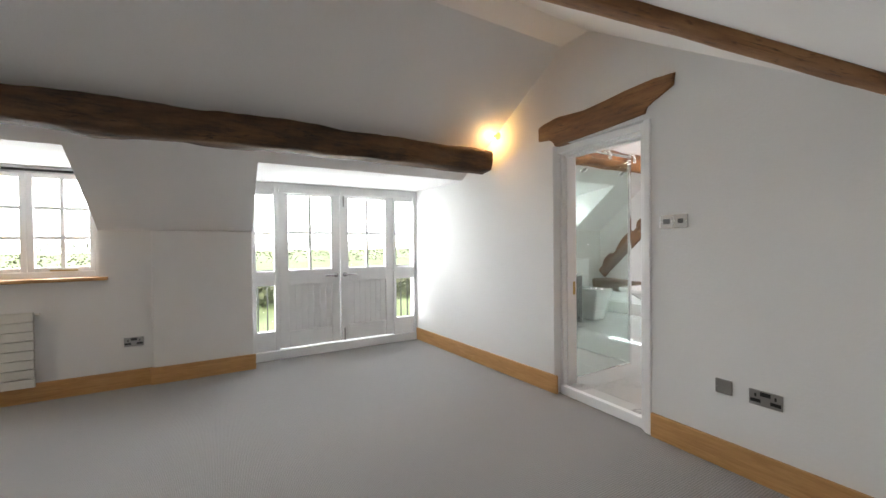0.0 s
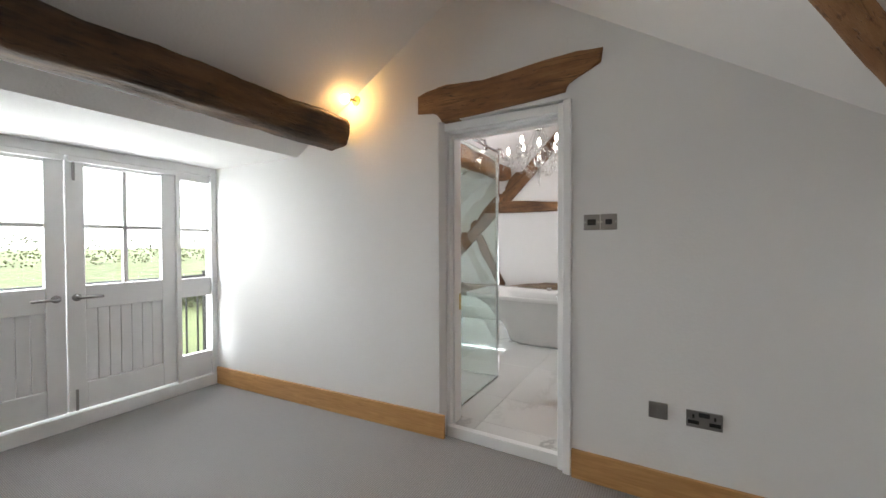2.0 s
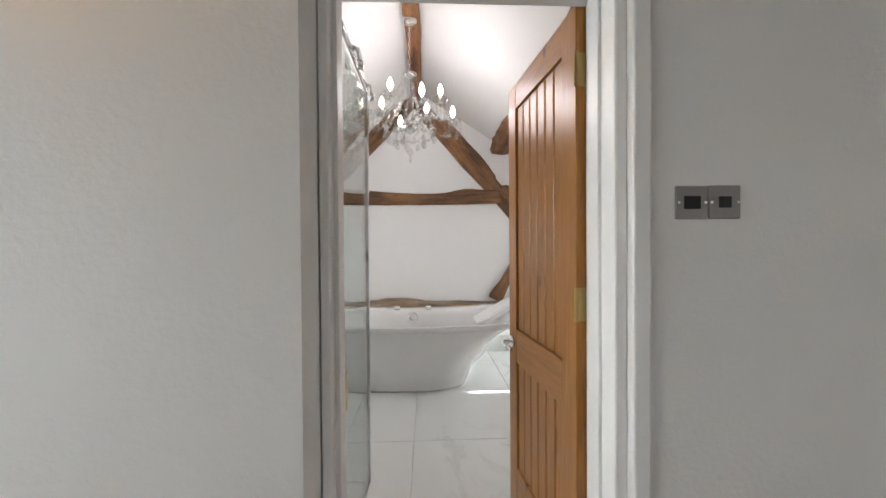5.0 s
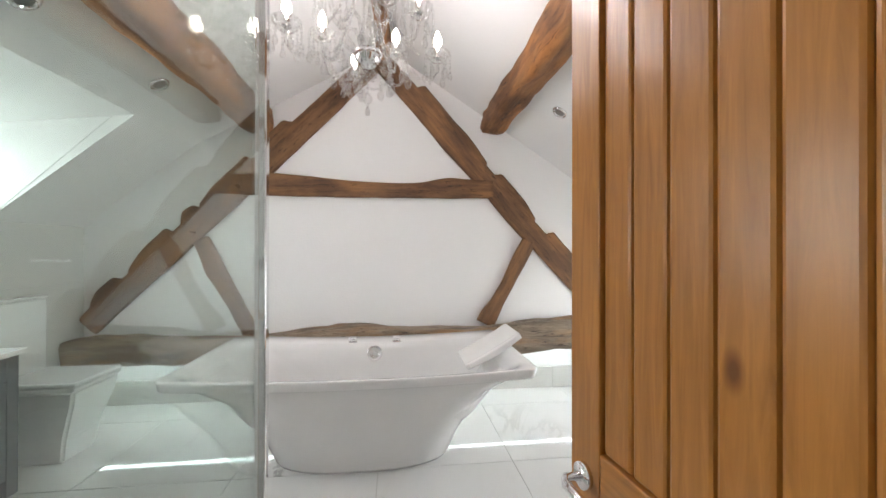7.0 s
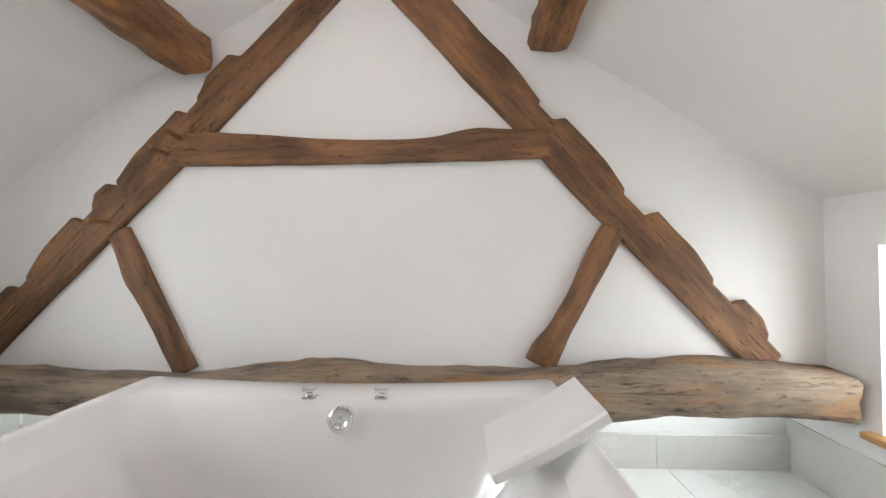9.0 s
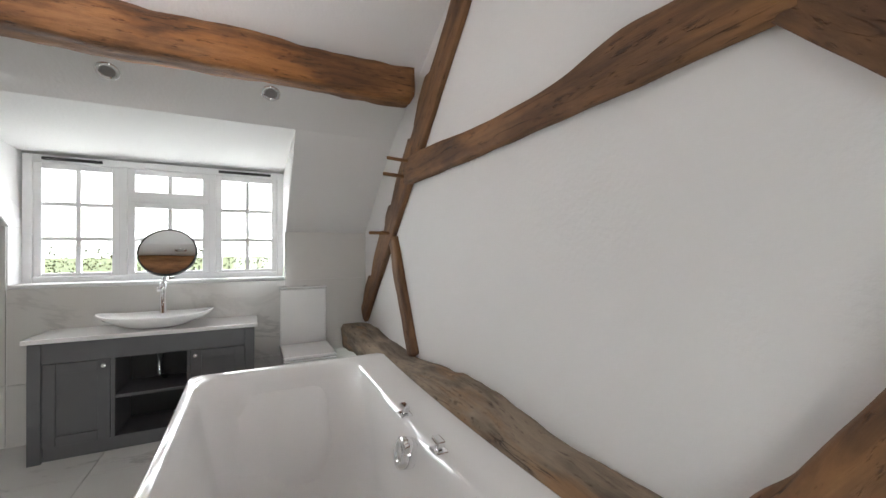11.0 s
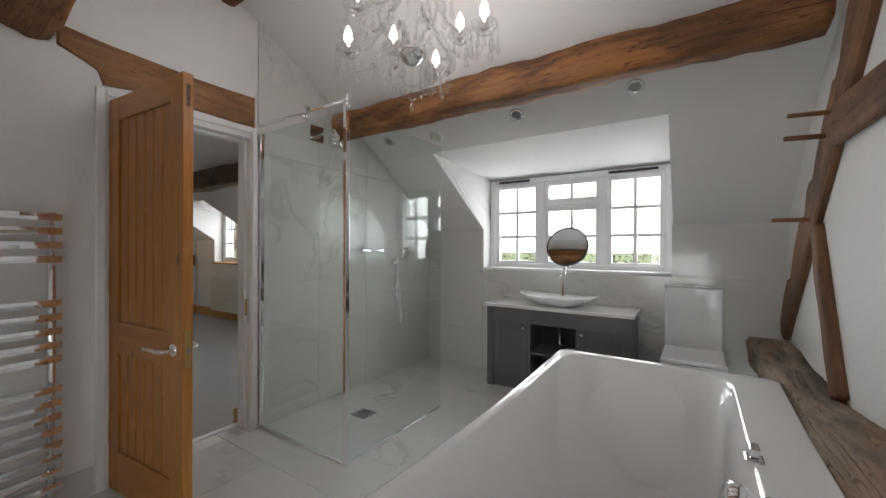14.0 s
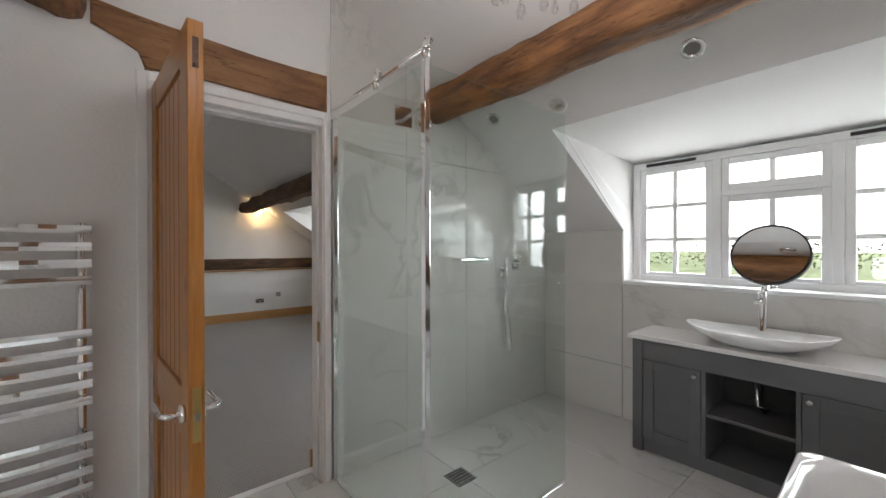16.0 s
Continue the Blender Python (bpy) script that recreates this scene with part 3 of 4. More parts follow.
m, n = along((1.293, 0.212, F + 0.008), (1.238, 0.882, F + 0.008))
leaf = thing("door", "varnished knotty pine ledged door standing open", "door", matrix=m)
W, H, T = n, 1.925, 0.042
SW = 0.1
for a, b in ((0, SW), (W - SW, W)):
    part("stile", boxes((a, b, -T / 2, T / 2, 0, H), bevel=0.003), M_PINE, leaf)
for a, b in ((0, 0.2), (0.68, 0.83), (H - 0.11, H)):
    part("rail", boxes((SW, W - SW, -T / 2 + 0.001, T / 2 - 0.001, a, b), bevel=0.003), M_PINE_H, leaf)
nb = 6
bw = (W - 2 * SW) / nb
for i in range(nb):
    for a, b in ((0.2, 0.68), (0.83, H - 0.11)):
        part("plank", boxes((SW + i * bw + 0.0012, SW + (i + 1) * bw - 0.0012, -T / 2 + 0.009, T / 2 - 0.009, a, b), bevel=0.007), M_PINE, leaf)
part("panel_backing", boxes((SW - 0.004, W - SW + 0.004, -0.003, 0.003, 0.19, H - 0.1)), M_PINE, leaf)
for s in (-1, 1):
    y = s * T / 2
    bm = tube(bmesh.new(), [(W - 0.055, y, 0.765), (W - 0.055, y + s * 0.045, 0.765), (W - 0.075, y + s * 0.055, 0.765), (W - 0.19, y + s * 0.055, 0.765)], 0.0095)
    tube(bm, [(W - 0.055, y - s * 0.001, 0.765), (W - 0.055, y + s * 0.012, 0.765)], 0.026, 18)
    part("lever_handle", bm, M_CHROME, leaf, "satin chrome lever handle", smooth=True)
part("latch_plate", boxes((W - 0.001, W + 0.003, -0.011, 0.011, 0.69, 0.85), bevel=0.001), M_BRASS, leaf, "brass latch plate")
part("latch_bolt", boxes((W, W + 0.01, -0.006, 0.006, 0.755, 0.775)), M_STEEL, leaf)
part("bolt_recess", boxes((W - 0.001, W + 0.0015, -0.008, 0.008, H - 0.14, H - 0.05)), M_BEAM_D, leaf)
for z in (0.22, 0.98, 1.68):
    bm = boxes((-0.003, 0.0, -T / 2, T / 2 - 0.006, z, z + 0.1))
    tube(bm, [(-0.006, T / 2 + 0.003, z), (-0.006, T / 2 + 0.003, z + 0.1)], 0.006)
    part("hinge", bm, M_BRASS, leaf, "aged brass hinge")

# ---- skirtings ----


for a, b in ((( -1.73, -0.158, 0), (0.575, 0.0, 0)), ((1.372, 0.0, 0), (EW, 0.0, 0)), ((WB, SOUTH, 0), (WB, -2.96, 0)), ((WB + 0.035, -2.98, 0), (WB + 0.035, -2.115, 0)), ((EW, SOUTH, 0), (WB, SOUTH, 0))):
    m, n = along(a, b)
    side = (m.to_3x3() @ Vector((0, 1, 0)))
    mid = (Vector(a) + Vector(b)) / 2
    inward = 1 if side.dot(Vector((0.7, -2.6, 0)) - mid) > 0 else -1
    ob = solid("baseboard", boxes((0, n, min(0, inward * 0.022), max(0, inward * 0.022), 0, 0.154), bevel=0.005), M_OAK, "varnished oak skirting board along the wall", "skirting board", "structure")
    ob.matrix_world = m

# ---- timbers ----
bow = lambda k: (lambda s: k * math.sin(math.pi * s))
timber_piece("purlin", (-0.27, SOUTH + 0.0, 2.06), (-0.27, -0.1, 2.07), 0.22, 0.2, 3, M_BEAM_D, "dark rough-hewn oak purlin under the sloping ceiling", wobble=0.022, steps=90, top=bow(0.01))
timber_piece("wind_brace", (1.03, -2.2, 2.7), (2.71, -0.035, 1.67), 0.1, 0.1, 5, M_LINTEL, "brown oak wind brace running across the sloping ceiling", wobble=0.006)
timber_piece("purlin", (-0.18, 0.2, 2.255), (-0.18, 3.1, 2.265), 0.2, 0.195, 7, M_BEAM, "rough reddish oak purlin above the shower and basin", wobble=0.02, steps=70)
timber_piece("purlin", (1.61, 0.2, 2.3), (1.61, 3.1, 2.345), 0.185, 0.2, 9, M_BEAM, "rough-hewn oak purlin beside the chandelier", wobble=0.022, steps=70)
timber_piece("ridge_beam", (0.735, 0.2, 2.86), (0.735, 3.16, 2.86), 0.11, 0.14, 11, M_BEAM, "brown oak ridge beam at the ceiling's peak")

YT = 3.152
teeth_east = steps_up([(0.035, 0.115), (0.165, 0.32), (0.375, 0.545), (0.585, 0.87)], 0.055)
teeth_west = steps_up([(0.04, 0.13), (0.16, 0.30), (0.33, 0.385), (0.39, 0.565), (0.60, 0.70)], 0.055)
timber_piece("truss_rafter", (2.66, YT, 0.70), (0.70, YT, 2.82), 0.05, 0.17, 13, M_TRUSS, "old oak truss rafter with stepped notches", bottom=bow(-0.02), top=lambda s: teeth_east(s) - 0.015, wobble=0.006, steps=180, smooth=False)
timber_piece("truss_rafter", (0.71, YT + 0.004, 2.85), (-1.39, YT + 0.004, 0.74), 0.05, 0.17, 15, M_TRUSS, "old oak truss rafter with stepped notches", top=lambda s: teeth_west(1 - s) - 0.01, bottom=bow(-0.015), wobble=0.006, steps=180, smooth=False)
timber_piece("collar_beam", (-0.34, YT - 0.004, 1.785), (1.62, YT - 0.004, 1.79), 0.05, 0.14, 17, M_TRUSS, "wavy old oak collar beam of the truss", top=lambda s: 0.03 * math.cos(2 * math.pi * s / 1.15) + 0.03 * math.exp(-((s - 0.8) / 0.07) ** 2), bottom=lambda s: -0.012 * math.sin(math.pi * s), wobble=0.006, steps=64)
timber_piece("truss_strut", (1.575, YT + 0.006, 0.68), (1.935, YT + 0.006, 1.37), 0.06, 0.125, 19, M_TRUSS, "short oak strut of the truss", top=lambda s: 0.03 * math.exp(-(s / 0.2) ** 2), bottom=lambda s: 0.02 * math.sin(math.pi * s))
timber_piece("truss_strut", (-0.25, YT + 0.006, 0.64), (-0.625, YT + 0.006, 1.37), 0.06, 0.12, 21, M_TRUSS, "short oak strut of the truss", bottom=lambda s: -0.02 * math.exp(-((s - 0.7) / 0.15) ** 2), wobble=0.008)
timber_piece("sill_beam", (-1.42, 3.08, 0.545), (2.9, 3.08, 0.585), 0.24, 0.2, 23, M_BEAM_G, "weathered grey oak beam along the gable wall", top=lambda s: 0.018 * math.sin(5 * math.pi * s + 0.6) + 0.035 / (1 + math.exp(-(s - 0.36) * 40)), bottom=lambda s: 0.012 * math.sin(3 * math.pi * s), wobble=0.02, steps=110)
for x, z in ((-0.27, 1.85), (-0.345, 1.768), (-0.66, 1.42)):
    m = pose(x, 3.14, z, 0, 0, -90) @ pose(0, 0, 0, 0, 0, 12)
    p = solid("oak_peg", hewn(0.16, 0.022, 0.02, x * 9, steps=6, around=8, wobble=0.002), M_LINTEL, "small oak peg driven through the truss", "peg", group="truss pegs")
    p.matrix_world = m

# door lintels, set into the plaster
poly = [(0.372, 2.125), (0.5, 2.128), (0.535, 2.11), (0.56, 2.058), (0.8, 2.062), (1.1, 2.078), (1.335, 2.094), (1.35, 2.14), (1.42, 2.17), (1.515, 2.215), (1.525, 2.29), (1.4, 2.298), (1.2, 2.29), (1.0, 2.272), (0.85, 2.262), (0.7, 2.268), (0.6, 2.29), (0.53, 2.285), (0.45, 2.262), (0.372, 2.255)]


def lintel(pts, y0, y1, label):
    bm = prism(bmesh.new(), pts, "y", y0, y1)
    edges = [e for e in bm.edges if abs(e.verts[0].co.y - e.verts[1].co.y) < 1e-6]
    bmesh.ops.bevel(bm, geom=edges, offset=0.008, segments=2, affect="EDGES")
    return solid("door_lintel", bm, M_LINTEL, label, "lintel")


lintel(poly, -0.014, 0.06, "irregular old oak lintel above the bathroom door")
lintel([(0.556, 2.062), (1.2, 2.085), (1.335, 2.07), (1.35, 2.14), (1.5, 2.2), (1.5, 2.3), (1.3, 2.275), (0.9, 2.255), (0.556, 2.262)], 0.15, 0.212, "oak lintel on the bathroom side of the door")
timber_piece("wall_beam", (-1.5, SOUTH + 0.03, 1.035), (EW - 0.02, SOUTH + 0.03, 1.035), 0.08, 0.19, 27, M_BEAM_D, "dark oak rail let into the far wall", wobble=0.006)
solid("wall_shelf_strip", boxes((WB, EW, SOUTH, SOUTH + 0.055, 0.905, 0.93), bevel=0.004), M_OAK, "pale oak strip beneath the dark beam", "shelf")

# ---- bathroom wall tiling ----
tiles_w = thing("wall_tiling_west", "marble-effect tiles below the dormer window", "wall tiles", kind="structure")
for y0, y1 in ((0.212, 0.876), (0.88, 1.69), (1.694, 2.496), (2.5, 3.38)):
    tops = [(F, 0.45), (0.453, 1.056)] if 0.87 < y0 < 2.49 else [(F, 0.45), (0.453, 1.056), (1.059, 1.455)]
    for z0, z1 in tops:
        part("tile", boxes((WT, WT + 0.012, y0 + 0.0015, y1 - 0.0015, z0, z1), bevel=0.0012), M_MARBLE_W, tiles_w)
tiles_s = thing("wall_tiling_shower", "veined marble-effect tiles lining the shower wall", "wall tiles", kind="structure")


def bath_z(x):
    return 2.08 + (x + 0.68) * (RZ + 0.02 - 2.08) / (RX + 0.68) if x > -0.68 else 1.455 + (x - WT) * 0.625 / 0.76


for x0, x1 in ((WT + 0.013, -0.47), (-0.467, 0.04), (0.043, 0.535)):
    for z0, z1 in ((F, 1.02), (1.023, 1.9), (1.903, 2.9)):
        pts = [(x0, z0), (x1, z0)]
        t0, t1 = min(z1, bath_z(x0) + 0.01), min(z1, bath_z(x1) + 0.01)
        if t1 <= z0 + 0.02:
            continue
        if t0 <= z0:
            k = x0
            while bath_z(k) < z0:
                k += 0.01
            pts = [(k, z0), (x1, z0)]
            t0 = z0 + 0.001
        pts += [(x1, t1)]
        if t0 < z1 and t1 >= z1:
            k = x0
            while bath_z(k) + 0.01 < z1 and k < x1:
                k += 0.01
            if k < x1 - 0.02:
                pts += [(k, z1)]
        pts += [(pts[0][0], t0)]
        part("tile", prism(bmesh.new(), pts, "y", 0.2, 0.211), M_MARBLE_W, tiles_s)
plinth = thing("tiled_plinth", "low marble-effect tiled plinth along the wall", "wall tiles", kind="structure")
for i in range(6):
    part("tile", boxes((WT + i * 0.735, min(EW - 0.013, WT + (i + 1) * 0.735 - 0.003), 3.372, 3.4, F, 0.25), bevel=0.001), M_MARBLE_W, plinth)
for i in range(4):
    part("tile", boxes((EW - 0.012, EW, 0.2 + i * 0.8, 0.2 + (i + 1) * 0.8 - 0.003, F, 0.34), bevel=0.001), M_MARBLE_W, plinth)
for x0, x1 in ((1.37, 2.1), (2.103, EW - 0.013)):
    part("tile", boxes((x0, x1, 0.2, 0.211, F, 0.2), bevel=0.001), M_MARBLE_W, plinth)
led = thing("led_strip_light", "cool white LED strip glowing beneath the beam", "strip light")
part("diffuser", boxes((WT + 0.12, 2.72, 3.2, 3.22, 0.455, 0.465)), M_LED, led)
part("channel", boxes((WT + 0.11, 2.73, 3.195, 3.225, 0.4655, 0.485)), M_STEEL, led)

# ---- bath ----
bath = thing("bathtub", "white freestanding double-ended bath with flared rim", "bathtub")
BCX, BCY = 0.648, 2.475


def ring_at(a, b, rx, ry, z, lift=0.0, dy=0.0):
    """A rectangle of half sizes a, b with corners of radii rx, ry; lift raises its two ends."""
    rx, ry = min(rx, a * 0.96), min(ry, b * 0.96)
    out = []
    for q, (sx, sy) in enumerate(((1, 1), (-1, 1), (-1, -1), (1, -1))):
        for i in range(9):
            t = math.pi / 2 * (q + i / 8)
            out.append((sx * (a - rx) + rx * math.cos(t), sy * (b - ry) + ry * math.sin(t)))
        ex, ey = out[-1]
        tx, ty = (-ex, ey) if q in (0, 2) else (ex, -ey)
        out += [(ex + (tx - ex) * k / 12, ey + (ty - ey) * k / 12) for k in range(1, 12)]
    return [(BCX + x, BCY + dy + y, z + lift * (x / a) ** 2) for x, y in out]


bm = bmesh.new()
outer = [ring_at(0.50, 0.24, 0.4, 0.2, F), ring_at(0.51, 0.25, 0.4, 0.2, F + 0.02), ring_at(0.56, 0.285, 0.38, 0.22, 0.21), ring_at(0.64, 0.33, 0.34, 0.22, 0.365), ring_at(0.75, 0.385, 0.26, 0.2, 0.505, 0.008), ring_at(0.85, 0.44, 0.14, 0.12, 0.592, 0.02), ring_at(0.865, 0.45, 0.12, 0.1, 0.602, 0.024),
         ring_at(0.918, 0.484, 0.05, 0.05, 0.606, 0.026), ring_at(0.921, 0.487, 0.05, 0.05, 0.609, 0.027), ring_at(0.927, 0.49, 0.045, 0.045, 0.648, 0.028), ring_at(0.924, 0.487, 0.043, 0.043, 0.653, 0.028), ring_at(0.918, 0.481, 0.04, 0.04, 0.655, 0.028)]
inner = [ring_at(0.885, 0.39, 0.1, 0.1, 0.652, 0.026, -0.068), ring_at(0.872, 0.378, 0.14, 0.13, 0.645, 0.024, -0.068), ring_at(0.84, 0.352, 0.22, 0.19, 0.605, 0.016, -0.063), ring_at(0.775, 0.318, 0.32, 0.24, 0.5, 0, -0.05), ring_at(0.68, 0.275, 0.38, 0.24, 0.34, 0, -0.03), ring_at(0.58, 0.23, 0.4, 0.21, 0.225), ring_at(0.45, 0.17, 0.36, 0.16, 0.178), ring_at(0.1, 0.05, 0.09, 0.045, 0.17)]
loft(bm, outer + inner)
part("tub", bm, M_ACRYLIC, bath, smooth=True)
bm = bmesh.new()
for i in range(13):
    u = -0.19 + 0.38 * i / 12
    h = 0.022 - 0.004 * abs(u) / 0.19
    sag = 0.3 * u * u
    row = [(u, y, z + sag) for y, z in ((-0.155, -h), (-0.16, -h * 0.6), (-0.16, h * 0.6), (-0.15, h), (0.15, h), (0.16, h * 0.6), (0.16, -h * 0.6), (0.155, -h))]
    rows = [row] if i == 0 else rows + [row]
loft(bm, rows)
part("headrest", bm, M_ACRYLIC, bath, "white padded headrest", pose(1.43, 2.5, 0.672, 0, -29, 0))
for x in (0.54, 0.842):
    part("deck_tap", boxes((x - 0.028, x + 0.028, 2.772, 2.818, 0.648, 0.658), (x - 0.011, x + 0.011, 2.784, 2.806, 0.658, 0.674), (x - 0.03, x + 0.024, 2.782, 2.808, 0.674, 0.69), bevel=0.004), M_CHROME, bath, "square chrome deck tap")
part("overflow_filler", turned(bmesh.new(), [(0.05, -0.03), (0.052, 0.0), (0.05, 0.022), (0.034, 0.028), (0.03, 0.022), (0.012, 0.022)], sides=28), M_CHROME, bath, "round chrome overflow filler", pose(0.692, 2.738, 0.588, 76, 0, 0), smooth=True)
part("waste_plug", turned(bmesh.new(), [(0.035, 0.0), (0.035, 0.008), (0.028, 0.012)], sides=20), M_CHROME, bath, "round chrome waste plug", pose(0.648, 2.475, 0.17), smooth=True)

# ---- vanity ----
van = thing("vanity_unit", "grey painted vanity unit with open middle shelves", "vanity unit")
VX0, VX1, V0, V1 = WT + 0.013, -1.065, 1.11, 2.275
for name, r in (("side_panel", (VX0, VX1, V0, V0 + 0.06, F, 0.762)), ("side_panel", (VX0, VX1, V1 - 0.06, V1, F, 0.762)), ("back_panel", (VX0, VX0 + 0.015, V0 + 0.06, V1 - 0.06, 0.15, 0.64)), ("top_rail", (VX0, VX1 - 0.002, V0 + 0.06, V1 - 0.06, 0.64, 0.761)), ("plinth", (VX0, VX1 - 0.03, V0 + 0.06, V1 - 0.06, F, 0.15)), ("divider", (VX0, VX1 - 0.002, 1.485, 1.505, 0.15, 0.64)), ("divider", (VX0, VX1 - 0.002, 1.875, 1.895, 0.15, 0.64))):
    part(name, boxes(r, bevel=0.003), M_GREY, van)
part("shelf", boxes((VX0 + 0.016, VX1 - 0.01, 1.506, 1.874, 0.39, 0.408)), M_GREY, van)
# thin sheet before the grey back panel, its dark colour painting the bay's shade
part("bay_shade_sheet", boxes((VX0 + 0.016, VX0 + 0.02, 1.506, 1.874, 0.151, 0.638)), M_BAY_SHADE, van)
for y0, y1, ky in ((V0 + 0.063, 1.483, 1.455), (1.897, V1 - 0.063, 1.925)):
    d = part("cabinet_door", ring(VX1 - 0.02, VX1, y0, y1, 0.153, 0.637, 0.06, 0.003), M_GREY, van)
    part("door_panel", boxes((VX1 - 0.016, VX1 - 0.01, y0 + 0.05, y1 - 0.05, 0.2, 0.59)), M_GREY, d)
    bm = tube(bmesh.new(), [(VX1, ky, 0.605), (VX1 + 0.012, ky, 0.605), (VX1 + 0.013, ky, 0.605), (VX1 + 0.024, ky, 0.605)], [0.006, 0.006, 0.014, 0.012], 14)
    part("knob", bm, M_CHROME, d, "round chrome knob", smooth=True)
bm = tube(bmesh.new(), [(-1.3, 1.69, 0.64), (-1.3, 1.69, 0.45), (-1.3, 1.72, 0.43), (-1.41, 1.72, 0.43)], 0.018)
part("waste_pipe", bm, M_CHROME, van, "chrome waste pipe", smooth=True)
solid("vanity_worktop", boxes((WT + 0.012, -1.04, 1.09, 2.295, 0.763, 0.79), bevel=0.004), M_STONE, "white stone worktop on the vanity unit", "worktop")


def oval2(cx, cy, a, b, z, n=48):
    return [(cx + a * math.cos(2 * math.pi * j / n), cy + b * math.sin(2 * math.pi * j / n), z + 0.022 * math.sin(2 * math.pi * j / n) ** 4) for j in range(n)]


bc = (-1.2, 1.695)
bm = loft(bmesh.new(), [oval2(*bc, 0.07, 0.15, 0.789), oval2(*bc, 0.11, 0.22, 0.806), oval2(*bc, 0.15, 0.29, 0.838), oval2(*bc, 0.17, 0.325, 0.873), oval2(*bc, 0.164, 0.318, 0.877), oval2(*bc, 0.14, 0.27, 0.85), oval2(*bc, 0.10, 0.2, 0.82), oval2(*bc, 0.02, 0.04, 0.808)])
basin = solid("vessel_basin", bm, M_CERAMIC, "shallow white oval basin on the worktop", "basin", smooth=True)
tap = thing("basin_tap", "tall chrome basin mixer tap", "tap")
part("tap_body", turned(bmesh.new(), [(0.03, 0.789), (0.03, 0.796), (0.022, 0.80), (0.022, 1.07), (0.019, 1.075)], -1.37, 1.695), M_CHROME, tap, smooth=True)
part("spout", boxes((-1.375, -1.245, 1.678, 1.712, 1.02, 1.045), bevel=0.008), M_CHROME, tap)
part("lever", tube(bmesh.new(), [(-1.37, 1.695, 1.075), (-1.37, 1.7, 1.1), (-1.36, 1.76, 1.112)], [0.017, 0.015, 0.006], 10), M_CHROME, tap, smooth=True)
mir = thing("round_mirror", "round black-framed mirror standing before the window", "mirror", matrix=pose(-1.39, 1.72, 1.29, 0, 68, 0))
part("frame", turned(bmesh.new(), [(0.17, -0.022), (0.178, -0.02), (0.178, 0.01), (0.168, 0.01), (0.168, 0.004), (0.02, 0.003)], sides=48), M_BLACK, mir)
part("mirror_glass", turned(bmesh.new(), [(0.168, 0.004), (0.168, 0.0065), (0.01, 0.0066)], sides=48), M_MIRROR, mir)
part("stand", tube(bmesh.new(), [(0.17, 0.0, -0.01), (0.21, 0.0, -0.005)], 0.012), M_CHROME, mir)

# ---- toilet ----
wc = thing("toilet", "white square close-coupled toilet with closed lid", "toilet")
part("cistern", boxes((WT + 0.013, -1.378, 2.46, 2.82, 0.5, 0.985), bevel=0.012), M_CERAMIC, wc)
part("cistern_lid", boxes((WT + 0.013, -1.37, 2.455, 2.825, 0.986, 1.005), bevel=0.008), M_CERAMIC, wc)
part("flush_button", turned(bmesh.new(), [(0.02, 0), (0.02, 0.006), (0.017, 0.008)], sides=20), M_CHROME, wc, "chrome flush button", pose(-1.39, 2.64, 1.005))
bm = bmesh.new()
loft(bm, [[(-1.425, 2.64 - w, z), (d, 2.64 - w, z), (d, 2.64 + w, z), (-1.425, 2.64 + w, z)] for w, d, z in ((0.13, -1.05, F), (0.135, -1.035, 0.2), (0.172, -0.965, 0.42), (0.18, -0.955, 0.495))])
bmesh.ops.bevel(bm, geom=bm.edges[:], offset=0.015, segments=3, affect="EDGES")
part("pan", bm, M_CERAMIC, wc)
part("seat", boxes((-1.377, -0.948, 2.457, 2.823, 0.496, 0.514), bevel=0.006), M_CERAMIC, wc)
part("seat_lid", boxes((-1.377, -0.945, 2.455, 2.825, 0.517, 0.543), bevel=0.01), M_CERAMIC, wc)

# ---- shower ----
sh = thing("shower_screen", "frameless glass shower screen with chrome profiles", "shower screen")
GX, GY, GT = 0.522, 1.045, 2.03
for r in ((GX - 0.004, GX + 0.004, 0.222, GY - 0.012, F + 0.012, GT), (-0.41, GX - 0.012, GY - 0.004, GY + 0.004, F + 0.012, GT)):
    g = part("glass_panel", boxes(r), M_SHOWER, sh)
    g.visible_shadow = False
part("corner_post", boxes((GX - 0.013, GX + 0.013, GY - 0.013, GY + 0.013, F, GT + 0.03), bevel=0.003), M_CHROME, sh)
part("wall_profile", boxes((GX - 0.014, GX + 0.014, 0.211, 0.24, F, GT), bevel=0.003), M_CHROME, sh)
part("floor_profile", boxes((GX - 0.009, GX + 0.009, 0.24, GY - 0.013, F, F + 0.014), bevel=0.002), M_CHROME, sh)
part("floor_profile", boxes((-0.41, GX - 0.013, GY - 0.008, GY + 0.008, F, F + 0.012), bevel=0.002), M_CHROME, sh)
bm = tube(bmesh.new(), [(GX, 0.212, GT + 0.055), (GX, GY + 0.02, GT + 0.055)], 0.011, 12)
part("support_bar", bm, M_CHROME, sh, "chrome support bar", smooth=True)
for y in (0.68, GY):
    bm = tube(bmesh.new(), [(GX, y, GT + 0.055), (GX - 0.01, y + 0.02, GT + 0.085), (GX + 0.02, y + 0.04, GT + 0.08), (GX + 0.03, y + 0.04, GT + 0.04), (GX + 0.03, y + 0.04, GT + 0.0)], [0.012, 0.012, 0.012, 0.012, 0.016], 10)
    part("hook", bm, M_CHROME, sh, smooth=True)
shower = thing("overhead_shower", "chrome overhead shower on a wall arm", "shower head")
